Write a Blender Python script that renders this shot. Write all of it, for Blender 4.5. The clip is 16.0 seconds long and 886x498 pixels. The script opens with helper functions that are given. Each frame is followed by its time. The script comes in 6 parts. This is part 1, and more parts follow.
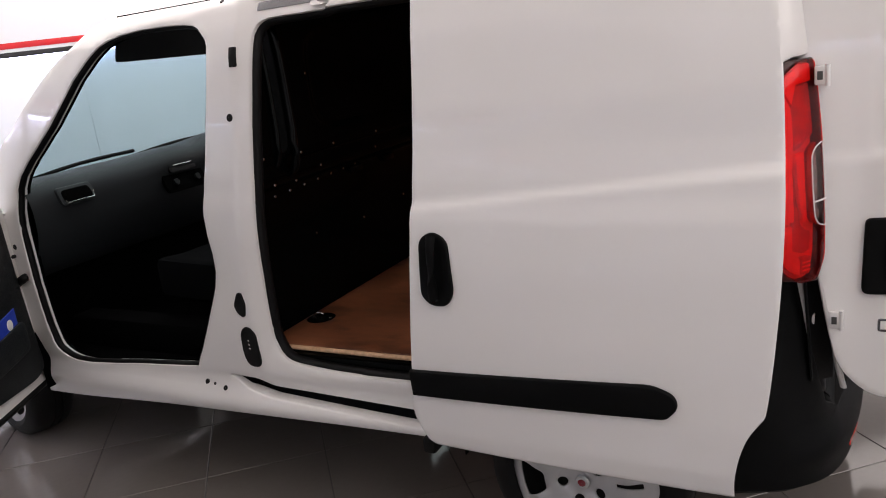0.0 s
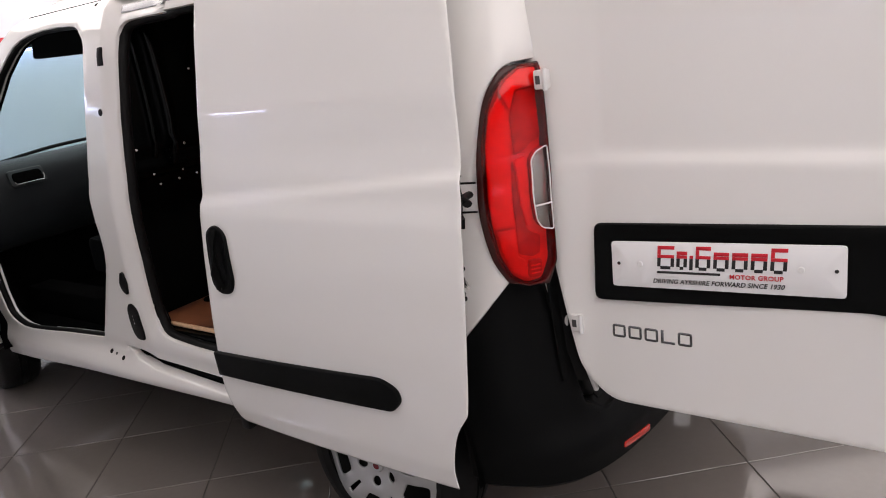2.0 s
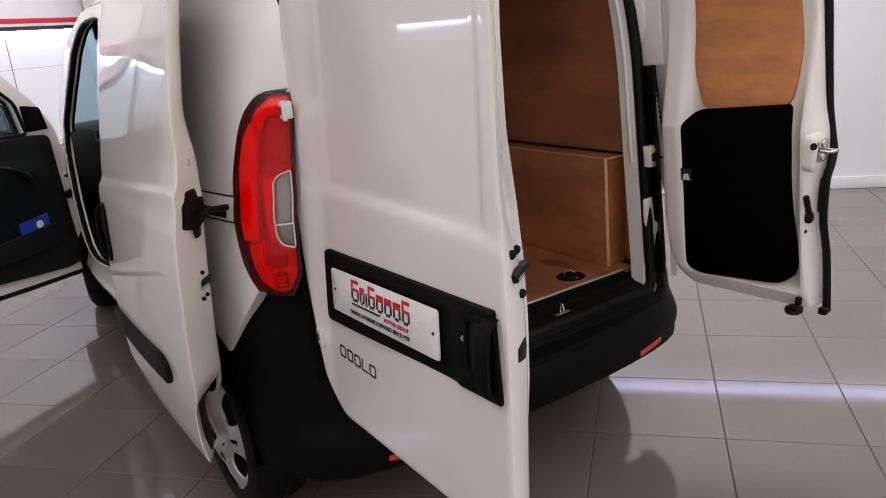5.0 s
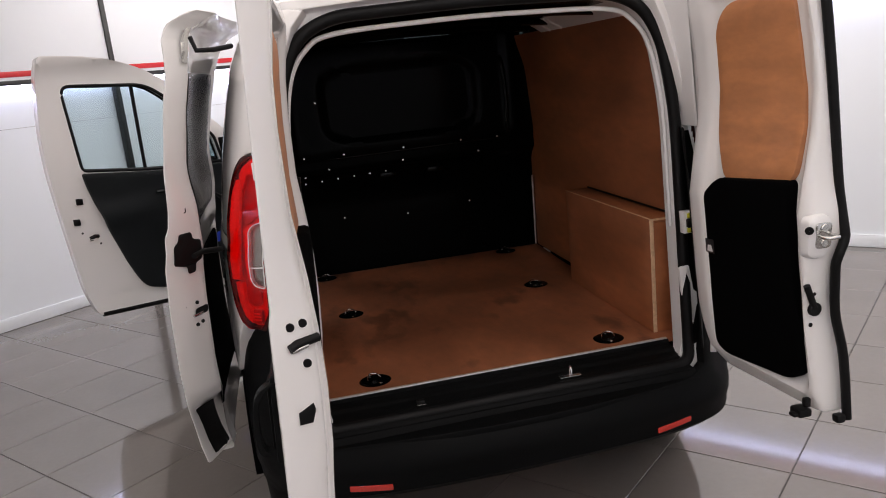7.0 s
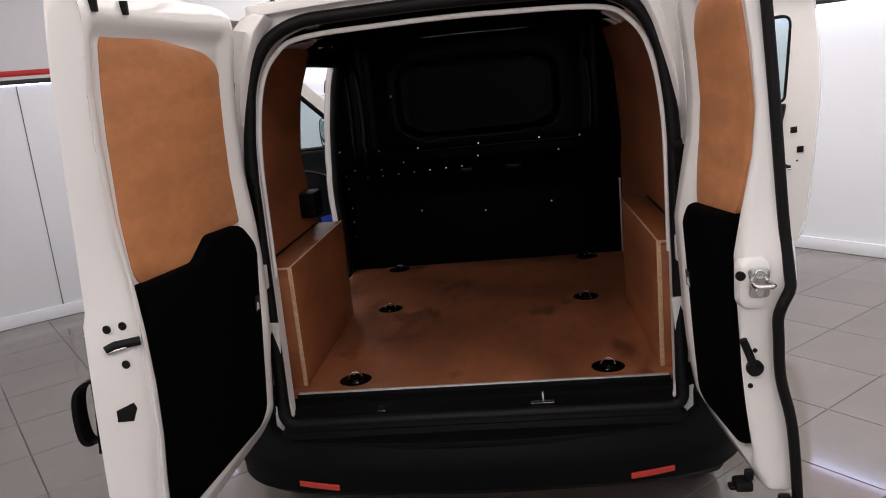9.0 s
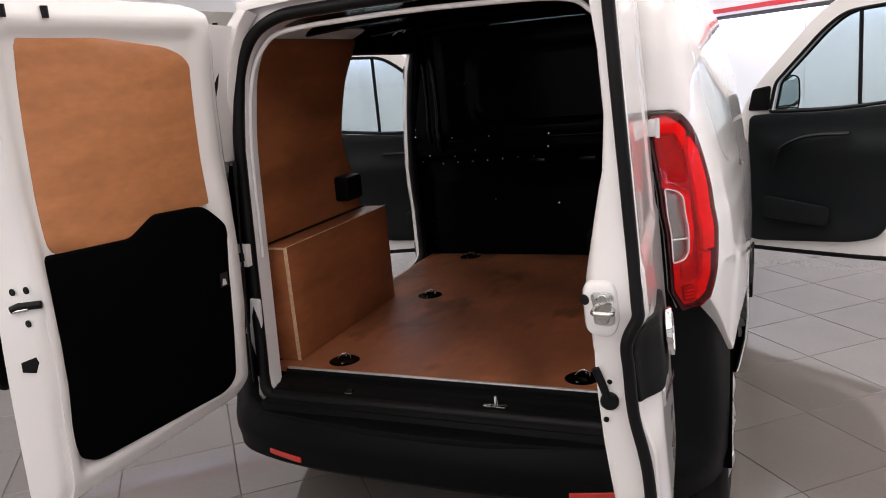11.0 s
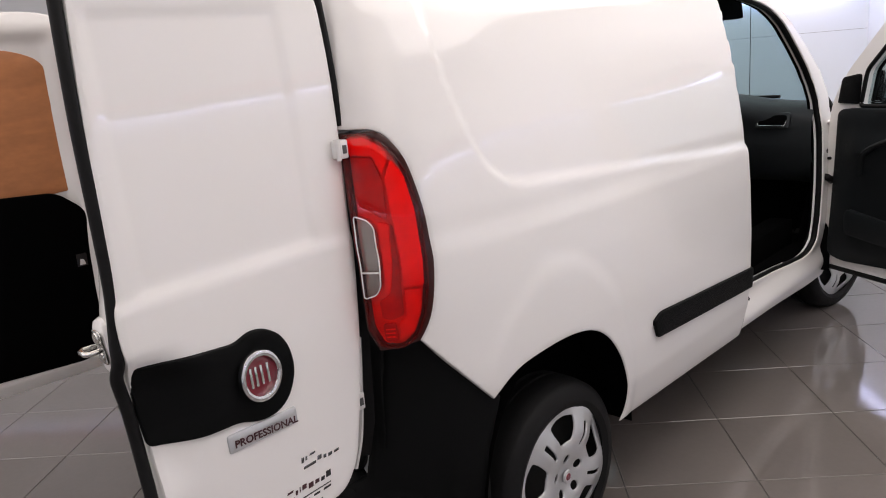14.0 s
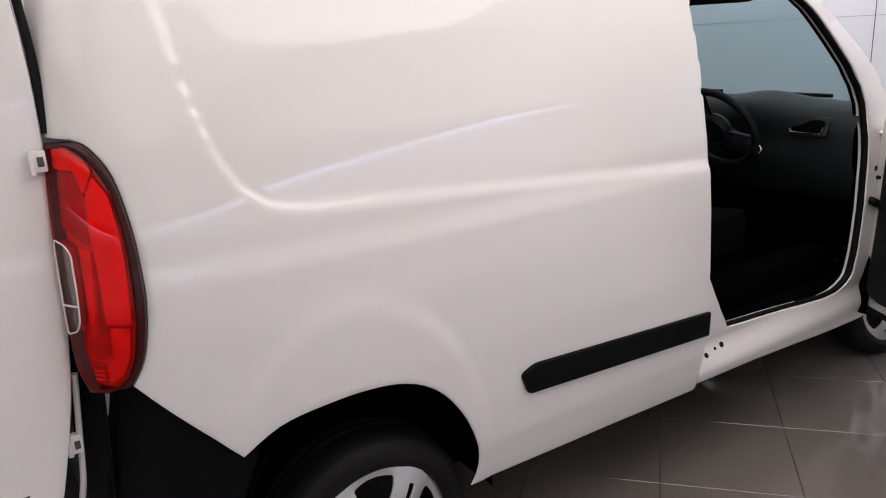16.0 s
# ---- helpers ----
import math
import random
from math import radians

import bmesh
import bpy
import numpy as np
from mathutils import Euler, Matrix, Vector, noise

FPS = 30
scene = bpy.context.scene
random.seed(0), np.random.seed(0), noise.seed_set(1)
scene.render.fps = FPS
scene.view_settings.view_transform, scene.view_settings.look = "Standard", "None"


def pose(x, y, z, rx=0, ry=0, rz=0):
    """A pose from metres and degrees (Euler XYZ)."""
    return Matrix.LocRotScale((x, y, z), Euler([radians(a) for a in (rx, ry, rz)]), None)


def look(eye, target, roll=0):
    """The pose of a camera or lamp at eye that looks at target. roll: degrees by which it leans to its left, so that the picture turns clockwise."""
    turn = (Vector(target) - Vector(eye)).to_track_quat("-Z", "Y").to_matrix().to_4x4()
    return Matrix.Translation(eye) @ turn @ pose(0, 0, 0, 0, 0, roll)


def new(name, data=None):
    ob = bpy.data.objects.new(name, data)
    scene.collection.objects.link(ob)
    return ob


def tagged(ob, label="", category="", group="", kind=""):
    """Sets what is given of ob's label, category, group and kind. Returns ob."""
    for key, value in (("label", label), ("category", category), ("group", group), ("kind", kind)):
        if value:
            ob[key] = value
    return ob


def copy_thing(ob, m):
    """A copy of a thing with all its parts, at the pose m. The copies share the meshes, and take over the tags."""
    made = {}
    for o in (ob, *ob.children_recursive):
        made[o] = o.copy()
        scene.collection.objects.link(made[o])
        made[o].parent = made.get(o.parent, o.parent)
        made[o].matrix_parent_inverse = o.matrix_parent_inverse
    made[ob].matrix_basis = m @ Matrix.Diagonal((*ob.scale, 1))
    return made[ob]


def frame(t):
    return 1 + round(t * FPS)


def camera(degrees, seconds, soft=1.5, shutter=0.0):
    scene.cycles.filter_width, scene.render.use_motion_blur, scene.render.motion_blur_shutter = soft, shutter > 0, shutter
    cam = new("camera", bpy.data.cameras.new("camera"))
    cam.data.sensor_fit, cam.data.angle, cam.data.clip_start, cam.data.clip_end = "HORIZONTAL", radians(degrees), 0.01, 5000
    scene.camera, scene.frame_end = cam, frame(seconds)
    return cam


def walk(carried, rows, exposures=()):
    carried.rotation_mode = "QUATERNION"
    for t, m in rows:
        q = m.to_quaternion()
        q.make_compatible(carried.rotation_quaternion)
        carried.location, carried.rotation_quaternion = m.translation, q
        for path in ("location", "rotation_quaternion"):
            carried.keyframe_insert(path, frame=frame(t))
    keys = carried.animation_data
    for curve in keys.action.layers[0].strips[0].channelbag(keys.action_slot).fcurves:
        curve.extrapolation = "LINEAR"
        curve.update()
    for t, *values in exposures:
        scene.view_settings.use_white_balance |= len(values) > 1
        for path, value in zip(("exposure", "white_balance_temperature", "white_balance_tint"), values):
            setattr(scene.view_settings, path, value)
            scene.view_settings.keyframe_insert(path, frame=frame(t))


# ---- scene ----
from mathutils.geometry import delaunay_2d_cdt

cam = camera(60.6, 16.0, soft=1.0)
PATH = [
    (0, (-2.711, 0.108, 1.566), (-1.02, 1.039, 1.044), -7.0),
    (0.5, (-2.612, -0.121, 1.585), (-0.939, 0.827, 1.036), -7.3),
    (1, (-2.576, -0.364, 1.579), (-0.94, 0.65, 1.036), -7.7),
    (1.5, (-2.492, -0.556, 1.561), (-0.909, 0.543, 1.026), -7.6),
    (2, (-2.3, -0.718, 1.533), (-0.782, 0.461, 0.98), -8.0),
    (2.5, (-2.159, -0.893, 1.526), (-0.665, 0.31, 0.963), -7.7),
    (3, (-2.059, -1.139, 1.538), (-0.647, 0.16, 0.975), -7.4),
    (3.5, (-1.936, -1.286, 1.519), (-0.628, 0.127, 0.978), -7.3),
    (4, (-1.767, -1.423, 1.522), (-0.552, 0.066, 0.968), -7.3),
    (4.2, (-1.711, -1.477, 1.542), (-0.516, 0.022, 0.972), -7.0),
    (6.3, (-0.977, -1.934, 1.581), (-0.353, -0.103, 1.072), -5.3),
    (6.5, (-0.886, -1.99, 1.6), (-0.335, -0.133, 1.102), -6.0),
    (7, (-0.651, -2.098, 1.62), (-0.267, -0.19, 1.161), -6.0),
    (7.5, (-0.458, -2.091, 1.602), (-0.21, -0.159, 1.152), -5.5),
    (8, (-0.267, -2.058, 1.61), (-0.155, -0.115, 1.15), -5.5),
    (8.5, (-0.062, -2.042, 1.599), (-0.101, -0.094, 1.148), -5.5),
    (9, (0.178, -2.067, 1.608), (-0.032, -0.129, 1.159), -5.6),
    (9.2, (0.256, -2.055, 1.605), (-0.013, -0.124, 1.159), -5.8),
    (11.3, (1.099, -1.758, 1.572), (0.21, -0.024, 1.122), -5.2),
    (11.5, (1.197, -1.664, 1.56), (0.225, 0.025, 1.114), -5.4),
    (12, (1.365, -1.551, 1.564), (0.321, 0.092, 1.104), -5.8),
    (12.5, (1.619, -1.465, 1.572), (0.545, 0.155, 1.101), -5.6),
    (13, (1.799, -1.329, 1.567), (0.618, 0.214, 1.097), -5.4),
    (13.5, (1.958, -1.119, 1.59), (0.668, 0.326, 1.095), -5.3),
    (14, (2.113, -0.955, 1.59), (0.75, 0.423, 1.098), -5.0),
    (14.5, (2.29, -0.774, 1.611), (0.823, 0.486, 1.099), -4.7),
    (15, (2.348, -0.505, 1.6), (0.798, 0.641, 1.067), -4.4),
    (15.5, (2.38, -0.255, 1.616), (0.794, 0.833, 1.066), -3.9),
    (16, (2.427, 0.003, 1.617), (0.816, 1.044, 1.052), -3.3),
]
walk(cam, [(t, look(eye, target, roll)) for t, eye, target, roll in PATH],
     exposures=((0, 0.12), (2.0, 0.22), (3.0, 0.08), (4.0, -0.10), (7.0, -0.06), (9.0, -0.10), (11.5, 0.18), (13.0, 0.05), (14.5, -0.30), (16.0, -0.42)))
# ---- van scene begins ----

# ---- room axes: the showroom stands turned against the van ----
ROOM = radians(41.0)
RN = Vector((math.cos(ROOM), math.sin(ROOM), 0))
RM = Vector((-math.sin(ROOM), math.cos(ROOM), 0))
WALL_N, WALL_M, BACK_N, BACK_M, CEIL = 4.42, 5.0, -5.2, -5.0, 3.0


def room(n, m, z):
    return RN * n + RM * m + Vector((0, 0, z))


# ---- world and light ----
world = bpy.data.worlds.new("showroom_outside")
scene.world = world
world.use_nodes = True
sky = world.node_tree.nodes.new("ShaderNodeTexSky")
sky.sky_type, sky.sun_disc = "NISHITA", False
sky.sun_elevation, sky.sun_rotation = radians(35), radians(120)
world.node_tree.links.new(sky.outputs[0], world.node_tree.nodes["Background"].inputs[0])
world.node_tree.nodes["Background"].inputs[1].default_value = 0.1


def area_lamp(name, at, size_x, size_y, watts, colour, turn):
    data = bpy.data.lights.new(name, "AREA")
    data.shape, data.size, data.size_y = "RECTANGLE", size_x, size_y
    data.energy, data.color = watts, colour
    ob = new(name, data)
    ob.matrix_world = Matrix.Translation(at) @ turn
    return tagged(ob, kind="structure")


# ---- materials ----
def material(name, colour, rough=0.5, metal=0.0, coat=0.0, grain=0.0, grain_scale=60.0, stain=0.0, stain_scale=3.0,
             bump=0.0, bump_scale=120.0, stretch=(1, 1, 1), spread=0.0, ior=1.5, emit=0.0, figure=0.0, figure_scale=3.0, scuff=0.0):
    """A principled surface with grain and stains in its colour and gloss, and fine relief."""
    m = bpy.data.materials.new(name)
    m.use_nodes = True
    t = m.node_tree
    b = t.nodes["Principled BSDF"]
    b.inputs["Roughness"].default_value, b.inputs["Metallic"].default_value = rough, metal
    b.inputs["Coat Weight"].default_value, b.inputs["Coat Roughness"].default_value = coat, 0.04
    b.inputs["IOR"].default_value = ior
    b.inputs["Base Color"].default_value = (*colour, 1)
    m.diffuse_color = (*colour, 1)
    if emit:
        b.inputs["Emission Color"].default_value, b.inputs["Emission Strength"].default_value = (*colour, 1), emit
    where = t.nodes.new("ShaderNodeTexCoord")
    scaled = t.nodes.new("ShaderNodeMapping")
    scaled.inputs["Scale"].default_value = stretch
    t.links.new(where.outputs["Object"], scaled.inputs["Vector"])

    def noisy(scale, detail):
        n = t.nodes.new("ShaderNodeTexNoise")
        n.inputs["Scale"].default_value, n.inputs["Detail"].default_value = scale, detail
        t.links.new(scaled.outputs["Vector"], n.inputs["Vector"])
        return n.outputs["Fac"]

    def brighten(colour_socket, fac, amount):
        r = t.nodes.new("ShaderNodeMapRange")
        r.inputs["From Min"].default_value, r.inputs["From Max"].default_value = 0.25, 0.75
        r.inputs["To Min"].default_value, r.inputs["To Max"].default_value = 1 - amount, 1 + amount
        t.links.new(fac, r.inputs["Value"])
        h = t.nodes.new("ShaderNodeHueSaturation")
        if colour_socket is None:
            h.inputs["Color"].default_value = (*colour, 1)
        else:
            t.links.new(colour_socket, h.inputs["Color"])
        t.links.new(r.outputs["Result"], h.inputs["Value"])
        return h.outputs["Color"]

    out = None
    if grain:
        out = brighten(out, noisy(grain_scale, 6), grain)
    if figure:
        w = t.nodes.new("ShaderNodeTexWave")
        w.bands_direction = "Z"
        for key, value in (("Scale", figure_scale), ("Distortion", 14.0), ("Detail", 3.0), ("Detail Scale", 0.7)):
            w.inputs[key].default_value = value
        t.links.new(scaled.outputs["Vector"], w.inputs["Vector"])
        out = brighten(out, w.outputs["Fac"], figure)
    if stain:
        fac = noisy(stain_scale, 4)
        out = brighten(out, fac, stain)
        r = t.nodes.new("ShaderNodeMapRange")
        r.inputs["To Min"].default_value, r.inputs["To Max"].default_value = rough * 0.75, min(1, rough * 1.3)
        t.links.new(fac, r.inputs["Value"])
        t.links.new(r.outputs["Result"], b.inputs["Roughness"])
    if scuff:
        rub = t.nodes.new("ShaderNodeMapRange")
        rub.inputs["From Min"].default_value, rub.inputs["From Max"].default_value = 0.56, 0.70
        rub.inputs["To Min"].default_value, rub.inputs["To Max"].default_value = 0.5, 0.0
        t.links.new(noisy(4.2, 9), rub.inputs["Value"])
        out = brighten(out, rub.outputs["Result"], scuff)
    if spread:
        info = t.nodes.new("ShaderNodeObjectInfo")
        out = brighten(out, info.outputs["Random"], spread)
    if out is not None:
        t.links.new(out, b.inputs["Base Color"])
    if bump:
        k = t.nodes.new("ShaderNodeBump")
        k.inputs["Strength"].default_value, k.inputs["Distance"].default_value = bump, 0.002
        t.links.new(noisy(bump_scale, 3), k.inputs["Height"])
        t.links.new(k.outputs["Normal"], b.inputs["Normal"])
    return m


def clear_material(name, tint, gloss, most=0.35):
    """A clear pane: tinted see-through with a mirror gloss that grows at a slant."""
    m = bpy.data.materials.new(name)
    m.use_nodes = True
    t = m.node_tree
    t.nodes.remove(t.nodes["Principled BSDF"])
    see, shine, mix, face, power, scale = (t.nodes.new("ShaderNode" + k) for k in ("BsdfTransparent", "BsdfGlossy", "MixShader", "LayerWeight", "Math", "MapRange"))
    see.inputs["Color"].default_value = (*tint, 1)
    shine.inputs["Roughness"].default_value = 0.01
    power.operation, power.inputs[1].default_value = "POWER", 5.0
    scale.inputs["To Min"].default_value, scale.inputs["To Max"].default_value = gloss, most
    t.links.new(face.outputs["Facing"], power.inputs[0])
    t.links.new(power.outputs[0], scale.inputs["Value"])
    t.links.new(scale.outputs["Result"], mix.inputs[0])
    t.links.new(see.outputs[0], mix.inputs[1])
    t.links.new(shine.outputs[0], mix.inputs[2])
    t.links.new(mix.outputs[0], t.nodes["Material Output"].inputs["Surface"])
    m.diffuse_color = (*tint, 1)
    return m


PAINT = material("white_car_paint", (0.80, 0.785, 0.765), 0.32, coat=1.0, stain=0.012, stain_scale=1.5, bump=0.02, bump_scale=500)
INNER_PAINT = material("white_inner_paint", (0.78, 0.77, 0.76), 0.34, coat=0.6, stain=0.02, stain_scale=6, bump=0.04, bump_scale=300)
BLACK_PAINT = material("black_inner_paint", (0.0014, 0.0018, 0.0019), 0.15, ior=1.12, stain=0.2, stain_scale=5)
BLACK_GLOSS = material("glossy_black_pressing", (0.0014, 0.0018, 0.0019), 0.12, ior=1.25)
PLASTIC = material("black_grained_plastic", (0.0033, 0.0036, 0.0038), 0.5, ior=1.17, grain=0.15, grain_scale=300, stain=0.12, stain_scale=4, bump=0.35, bump_scale=900)
DASH = material("dark_grey_dash_plastic", (0.0105, 0.0125, 0.0138), 0.42, ior=1.25, grain=0.15, grain_scale=300, stain=0.08, bump=0.4, bump_scale=700)
DASH_TOP = material("grey_dashboard_plastic", (0.021, 0.0245, 0.027), 0.45, ior=1.3, grain=0.12, grain_scale=300, stain=0.06, bump=0.4, bump_scale=700)
RUBBER = material("black_rubber", (0.0042, 0.0042, 0.0045), 0.5, ior=1.28, grain=0.2, grain_scale=120, bump=0.2, bump_scale=400)
TYRE = material("tyre_rubber", (0.0045, 0.0045, 0.0047), 0.6, ior=1.3, grain=0.25, grain_scale=80, stain=0.2, stain_scale=9, bump=0.3, bump_scale=300)
# felt and cloth near zero: the dim cab's shade is put into their colour
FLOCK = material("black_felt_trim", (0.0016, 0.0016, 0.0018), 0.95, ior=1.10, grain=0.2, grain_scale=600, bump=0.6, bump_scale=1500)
CLOTH = material("shade_darkened_seat_cloth", (0.0022, 0.0025, 0.003), 0.9, ior=1.10, grain=0.3, grain_scale=500, bump=0.6, bump_scale=900)
PLY = material("brown_plywood_lining", (0.335, 0.117, 0.046), 0.42, figure=0.045, figure_scale=1.3, coat=0.15, grain=0.12, grain_scale=30, stain=0.34, stain_scale=6,
               bump=0.12, bump_scale=150, stretch=(1, 0.35, 1))
PLY_DOOR = material("light_plywood_panel", (0.48, 0.196, 0.079), 0.5, figure=0.05, figure_scale=1.6, coat=0.1, grain=0.10, grain_scale=22, stain=0.09, stain_scale=7,
                    bump=0.10, bump_scale=120, stretch=(1, 1, 2.2))
PLY_FLOOR = material("worn_plywood_floor", (0.270, 0.097, 0.044), 0.45, figure=0.05, figure_scale=1.0, coat=0.0, grain=0.14, grain_scale=26, stain=0.40, stain_scale=5.5, scuff=0.5,
                     bump=0.15, bump_scale=160, stretch=(1, 0.5, 1))
PLY_EDGE = material("raw_plywood_edge", (0.62, 0.40, 0.24), 0.7, grain=0.2, grain_scale=90)
ALU = material("aluminium_edge", (0.70, 0.69, 0.68), 0.38, metal=0.6, grain=0.08, grain_scale=200)
STEEL = material("bright_steel", (0.62, 0.62, 0.60), 0.22, metal=1.0, grain=0.06, grain_scale=150)
CHROME = material("chrome", (0.75, 0.75, 0.76), 0.08, metal=1.0)
DARK_CHROME = material("dark_letter_chrome", (0.22, 0.22, 0.23), 0.25, metal=1.0)
SILVER = material("silver_hubcap_paint", (0.55, 0.56, 0.57), 0.34, metal=0.55, coat=0.4, stain=0.05, stain_scale=9)
ROTOR = material("worn_brake_steel", (0.016, 0.016, 0.016), 0.5, metal=0.3, stain=0.3, stain_scale=20)
# one lamp reflector in three tones: the chambers' light and shade painted in
LAMP_LIT = material("lit_lamp_reflector", (0.90, 0.90, 0.90), 0.3, stain=0.1, stain_scale=30)
LAMP_MID = material("half_lit_lamp_reflector", (0.80, 0.80, 0.80), 0.3, stain=0.2, stain_scale=25)
LAMP_SHADED = material("shaded_lamp_reflector", (0.46, 0.45, 0.45), 0.3, stain=0.3, stain_scale=25)
SMOKE = material("smoked_lamp_rim", (0.035, 0.008, 0.007), 0.1, ior=1.4, stain=0.2, stain_scale=15)
CLEAR_LENS = material("clear_reversing_lens", (0.42, 0.40, 0.38), 0.15, metal=0.6, coat=0.5, stain=0.25, stain_scale=18)
REFLECTOR = material("red_reflector", (0.52, 0.022, 0.012), 0.25, coat=1.0, grain=0.2, grain_scale=400)
PLATE = material("white_plate_acrylic", (0.84, 0.84, 0.85), 0.25, coat=0.5, stain=0.01)
INK_RED = material("red_print", (0.58, 0.015, 0.03), 0.4)
INK_BLACK = material("black_print", (0.015, 0.015, 0.016), 0.4)
BADGE_RED = material("badge_red_enamel", (0.17, 0.008, 0.02), 0.2, coat=1.0)
WORD_INK = material("dark_badge_print", (0.05, 0.012, 0.016), 0.4)
LABEL = material("white_label_paper", (0.75, 0.75, 0.74), 0.5)
BLUE = material("blue_card", (0.02, 0.05, 0.42), 0.4)
YELLOW = material("yellow_marking", (0.62, 0.60, 0.04), 0.5)
GLASS = clear_material("tinted_car_glass", (0.74, 0.81, 0.82), 0.03)
RED_CLEAR = clear_material("clear_red_lens", (1.0, 0.12, 0.095), 0.035)
WHITE_CLEAR = clear_material("clear_white_lens", (0.90, 0.89, 0.88), 0.04)
SCREEN = clear_material("windscreen_glass", (0.60, 0.69, 0.71), 0.004, 0.05)
MIRROR = material("mirror_glass", (0.85, 0.86, 0.87), 0.02, metal=1.0)
TILE = material("glazed_grey_floor_tile", (0.160, 0.143, 0.132), 0.080, ior=1.85, stain=0.06, stain_scale=2.2, grain=0.03, grain_scale=40, spread=0.035, bump=0.03, bump_scale=12)
GROUT = material("dark_grout", (0.055, 0.05, 0.047), 0.9, grain=0.3, grain_scale=90, stain=0.2)
WALL = material("white_wall_board", (0.765, 0.80, 0.835), 0.32, stain=0.02, stain_scale=1.2, bump=0.03, bump_scale=60)
WALL_TOP = material("white_wall_paint", (0.77, 0.79, 0.815), 0.55, stain=0.02, stain_scale=1.0, bump=0.06, bump_scale=200)
CEILING = material("white_ceiling", (0.78, 0.78, 0.77), 0.8, stain=0.03, stain_scale=1.5, bump=0.1, bump_scale=300)
STRIPE_RED = material("red_stripe", (0.55, 0.012, 0.018), 0.35)
STRIPE_BLACK = material("black_stripe", (0.012, 0.012, 0.012), 0.35)
PRIMER = material("grey_primer", (0.07, 0.07, 0.07), 0.45, stain=0.2, stain_scale=8)
LED = material("led_strip", (0.72, 0.72, 1.0), 0.5, emit=15.0)
LED_DIM = material("dimmed_led_strip", (0.72, 0.72, 1.0), 0.5, emit=5.0)
PANEL_LIGHT = material("ceiling_light_diffuser", (1.0, 0.92, 0.89), 0.5, emit=0.25)


# ---- mesh helpers ----
def finish(name, verts, faces, mat, parent=None, label="", smooth=38, fix=True):
    me = bpy.data.meshes.new(name)
    me.from_pydata([tuple(v) for v in verts], [], faces)
    if fix:
        bm = bmesh.new()
        bm.from_mesh(me)
        bmesh.ops.remove_doubles(bm, verts=bm.verts, dist=1e-6)
        bmesh.ops.recalc_face_normals(bm, faces=bm.faces)
        bm.to_mesh(me)
        bm.free()
    me.shade_smooth()
    me.set_sharp_from_angle(angle=radians(smooth))
    me.materials.append(mat)
    ob = new(name, me)
    ob.parent = parent
    return tagged(ob, label=label)


def part(name, bm, mat, parent, label="", smooth=38):
    bmesh.ops.recalc_face_normals(bm, faces=bm.faces)
    me = bpy.data.meshes.new(name)
    bm.to_mesh(me)
    bm.free()
    me.shade_smooth()
    me.set_sharp_from_angle(angle=radians(smooth))
    me.materials.append(mat)
    ob = new(name, me)
    ob.parent = parent
    return tagged(ob, label=label)


def box_bm(x0, x1, y0, y1, z0, z1, bevel=0.004, seg=2, m=None):
    bm = bmesh.new()
    bmesh.ops.create_cube(bm, size=1)
    for v in bm.verts:
        v.co = Vector(((x0 + x1) / 2 + v.co.x * (x1 - x0), (y0 + y1) / 2 + v.co.y * (y1 - y0), (z0 + z1) / 2 + v.co.z * (z1 - z0)))
    if bevel:
        bmesh.ops.bevel(bm, geom=bm.edges[:], offset=bevel, segments=seg, affect="EDGES", profile=0.5)
    if m is not None:
        bmesh.ops.transform(bm, matrix=m, verts=bm.verts)
    return bm


def box(name, x0, x1, y0, y1, z0, z1, mat, parent=None, label="", bevel=0.004, m=None, seg=2):
    return part(name, box_bm(x0, x1, y0, y1, z0, z1, bevel, seg, m), mat, parent, label)


def lathe(profile, segs=48, m=None, cap=False):
    """Profile of (radius, height) turned about z."""
    verts, faces = [], []
    for k in range(segs):
        a = 2 * math.pi * k / segs
        for r, h in profile:
            verts.append(Vector((r * math.cos(a), r * math.sin(a), h)))
    n = len(profile)
    for k in range(segs):
        for j in range(n - 1):
            a, b = k * n + j, ((k + 1) % segs) * n + j
            faces.append((a, b, b + 1, a + 1))
    if cap:
        for j in (0, n - 1):
            faces.append([k * n + j for k in range(segs)])
    if m is not None:
        verts = [m @ v for v in verts]
    return verts, faces


def disc(name, at, axis, radius, depth, mat, parent, label="", segs=20, rim=0.15):
    turn = Vector(axis).to_track_quat("Z", "Y").to_matrix().to_4x4()
    e = radius * rim
    prof = [(0.0004, 0), (radius, 0), (radius, depth - e), (radius - e, depth), (0.0004, depth)]
    v, f = lathe(prof, segs, Matrix.Translation(at) @ turn)
    return finish(name, v, f, mat, parent, label)


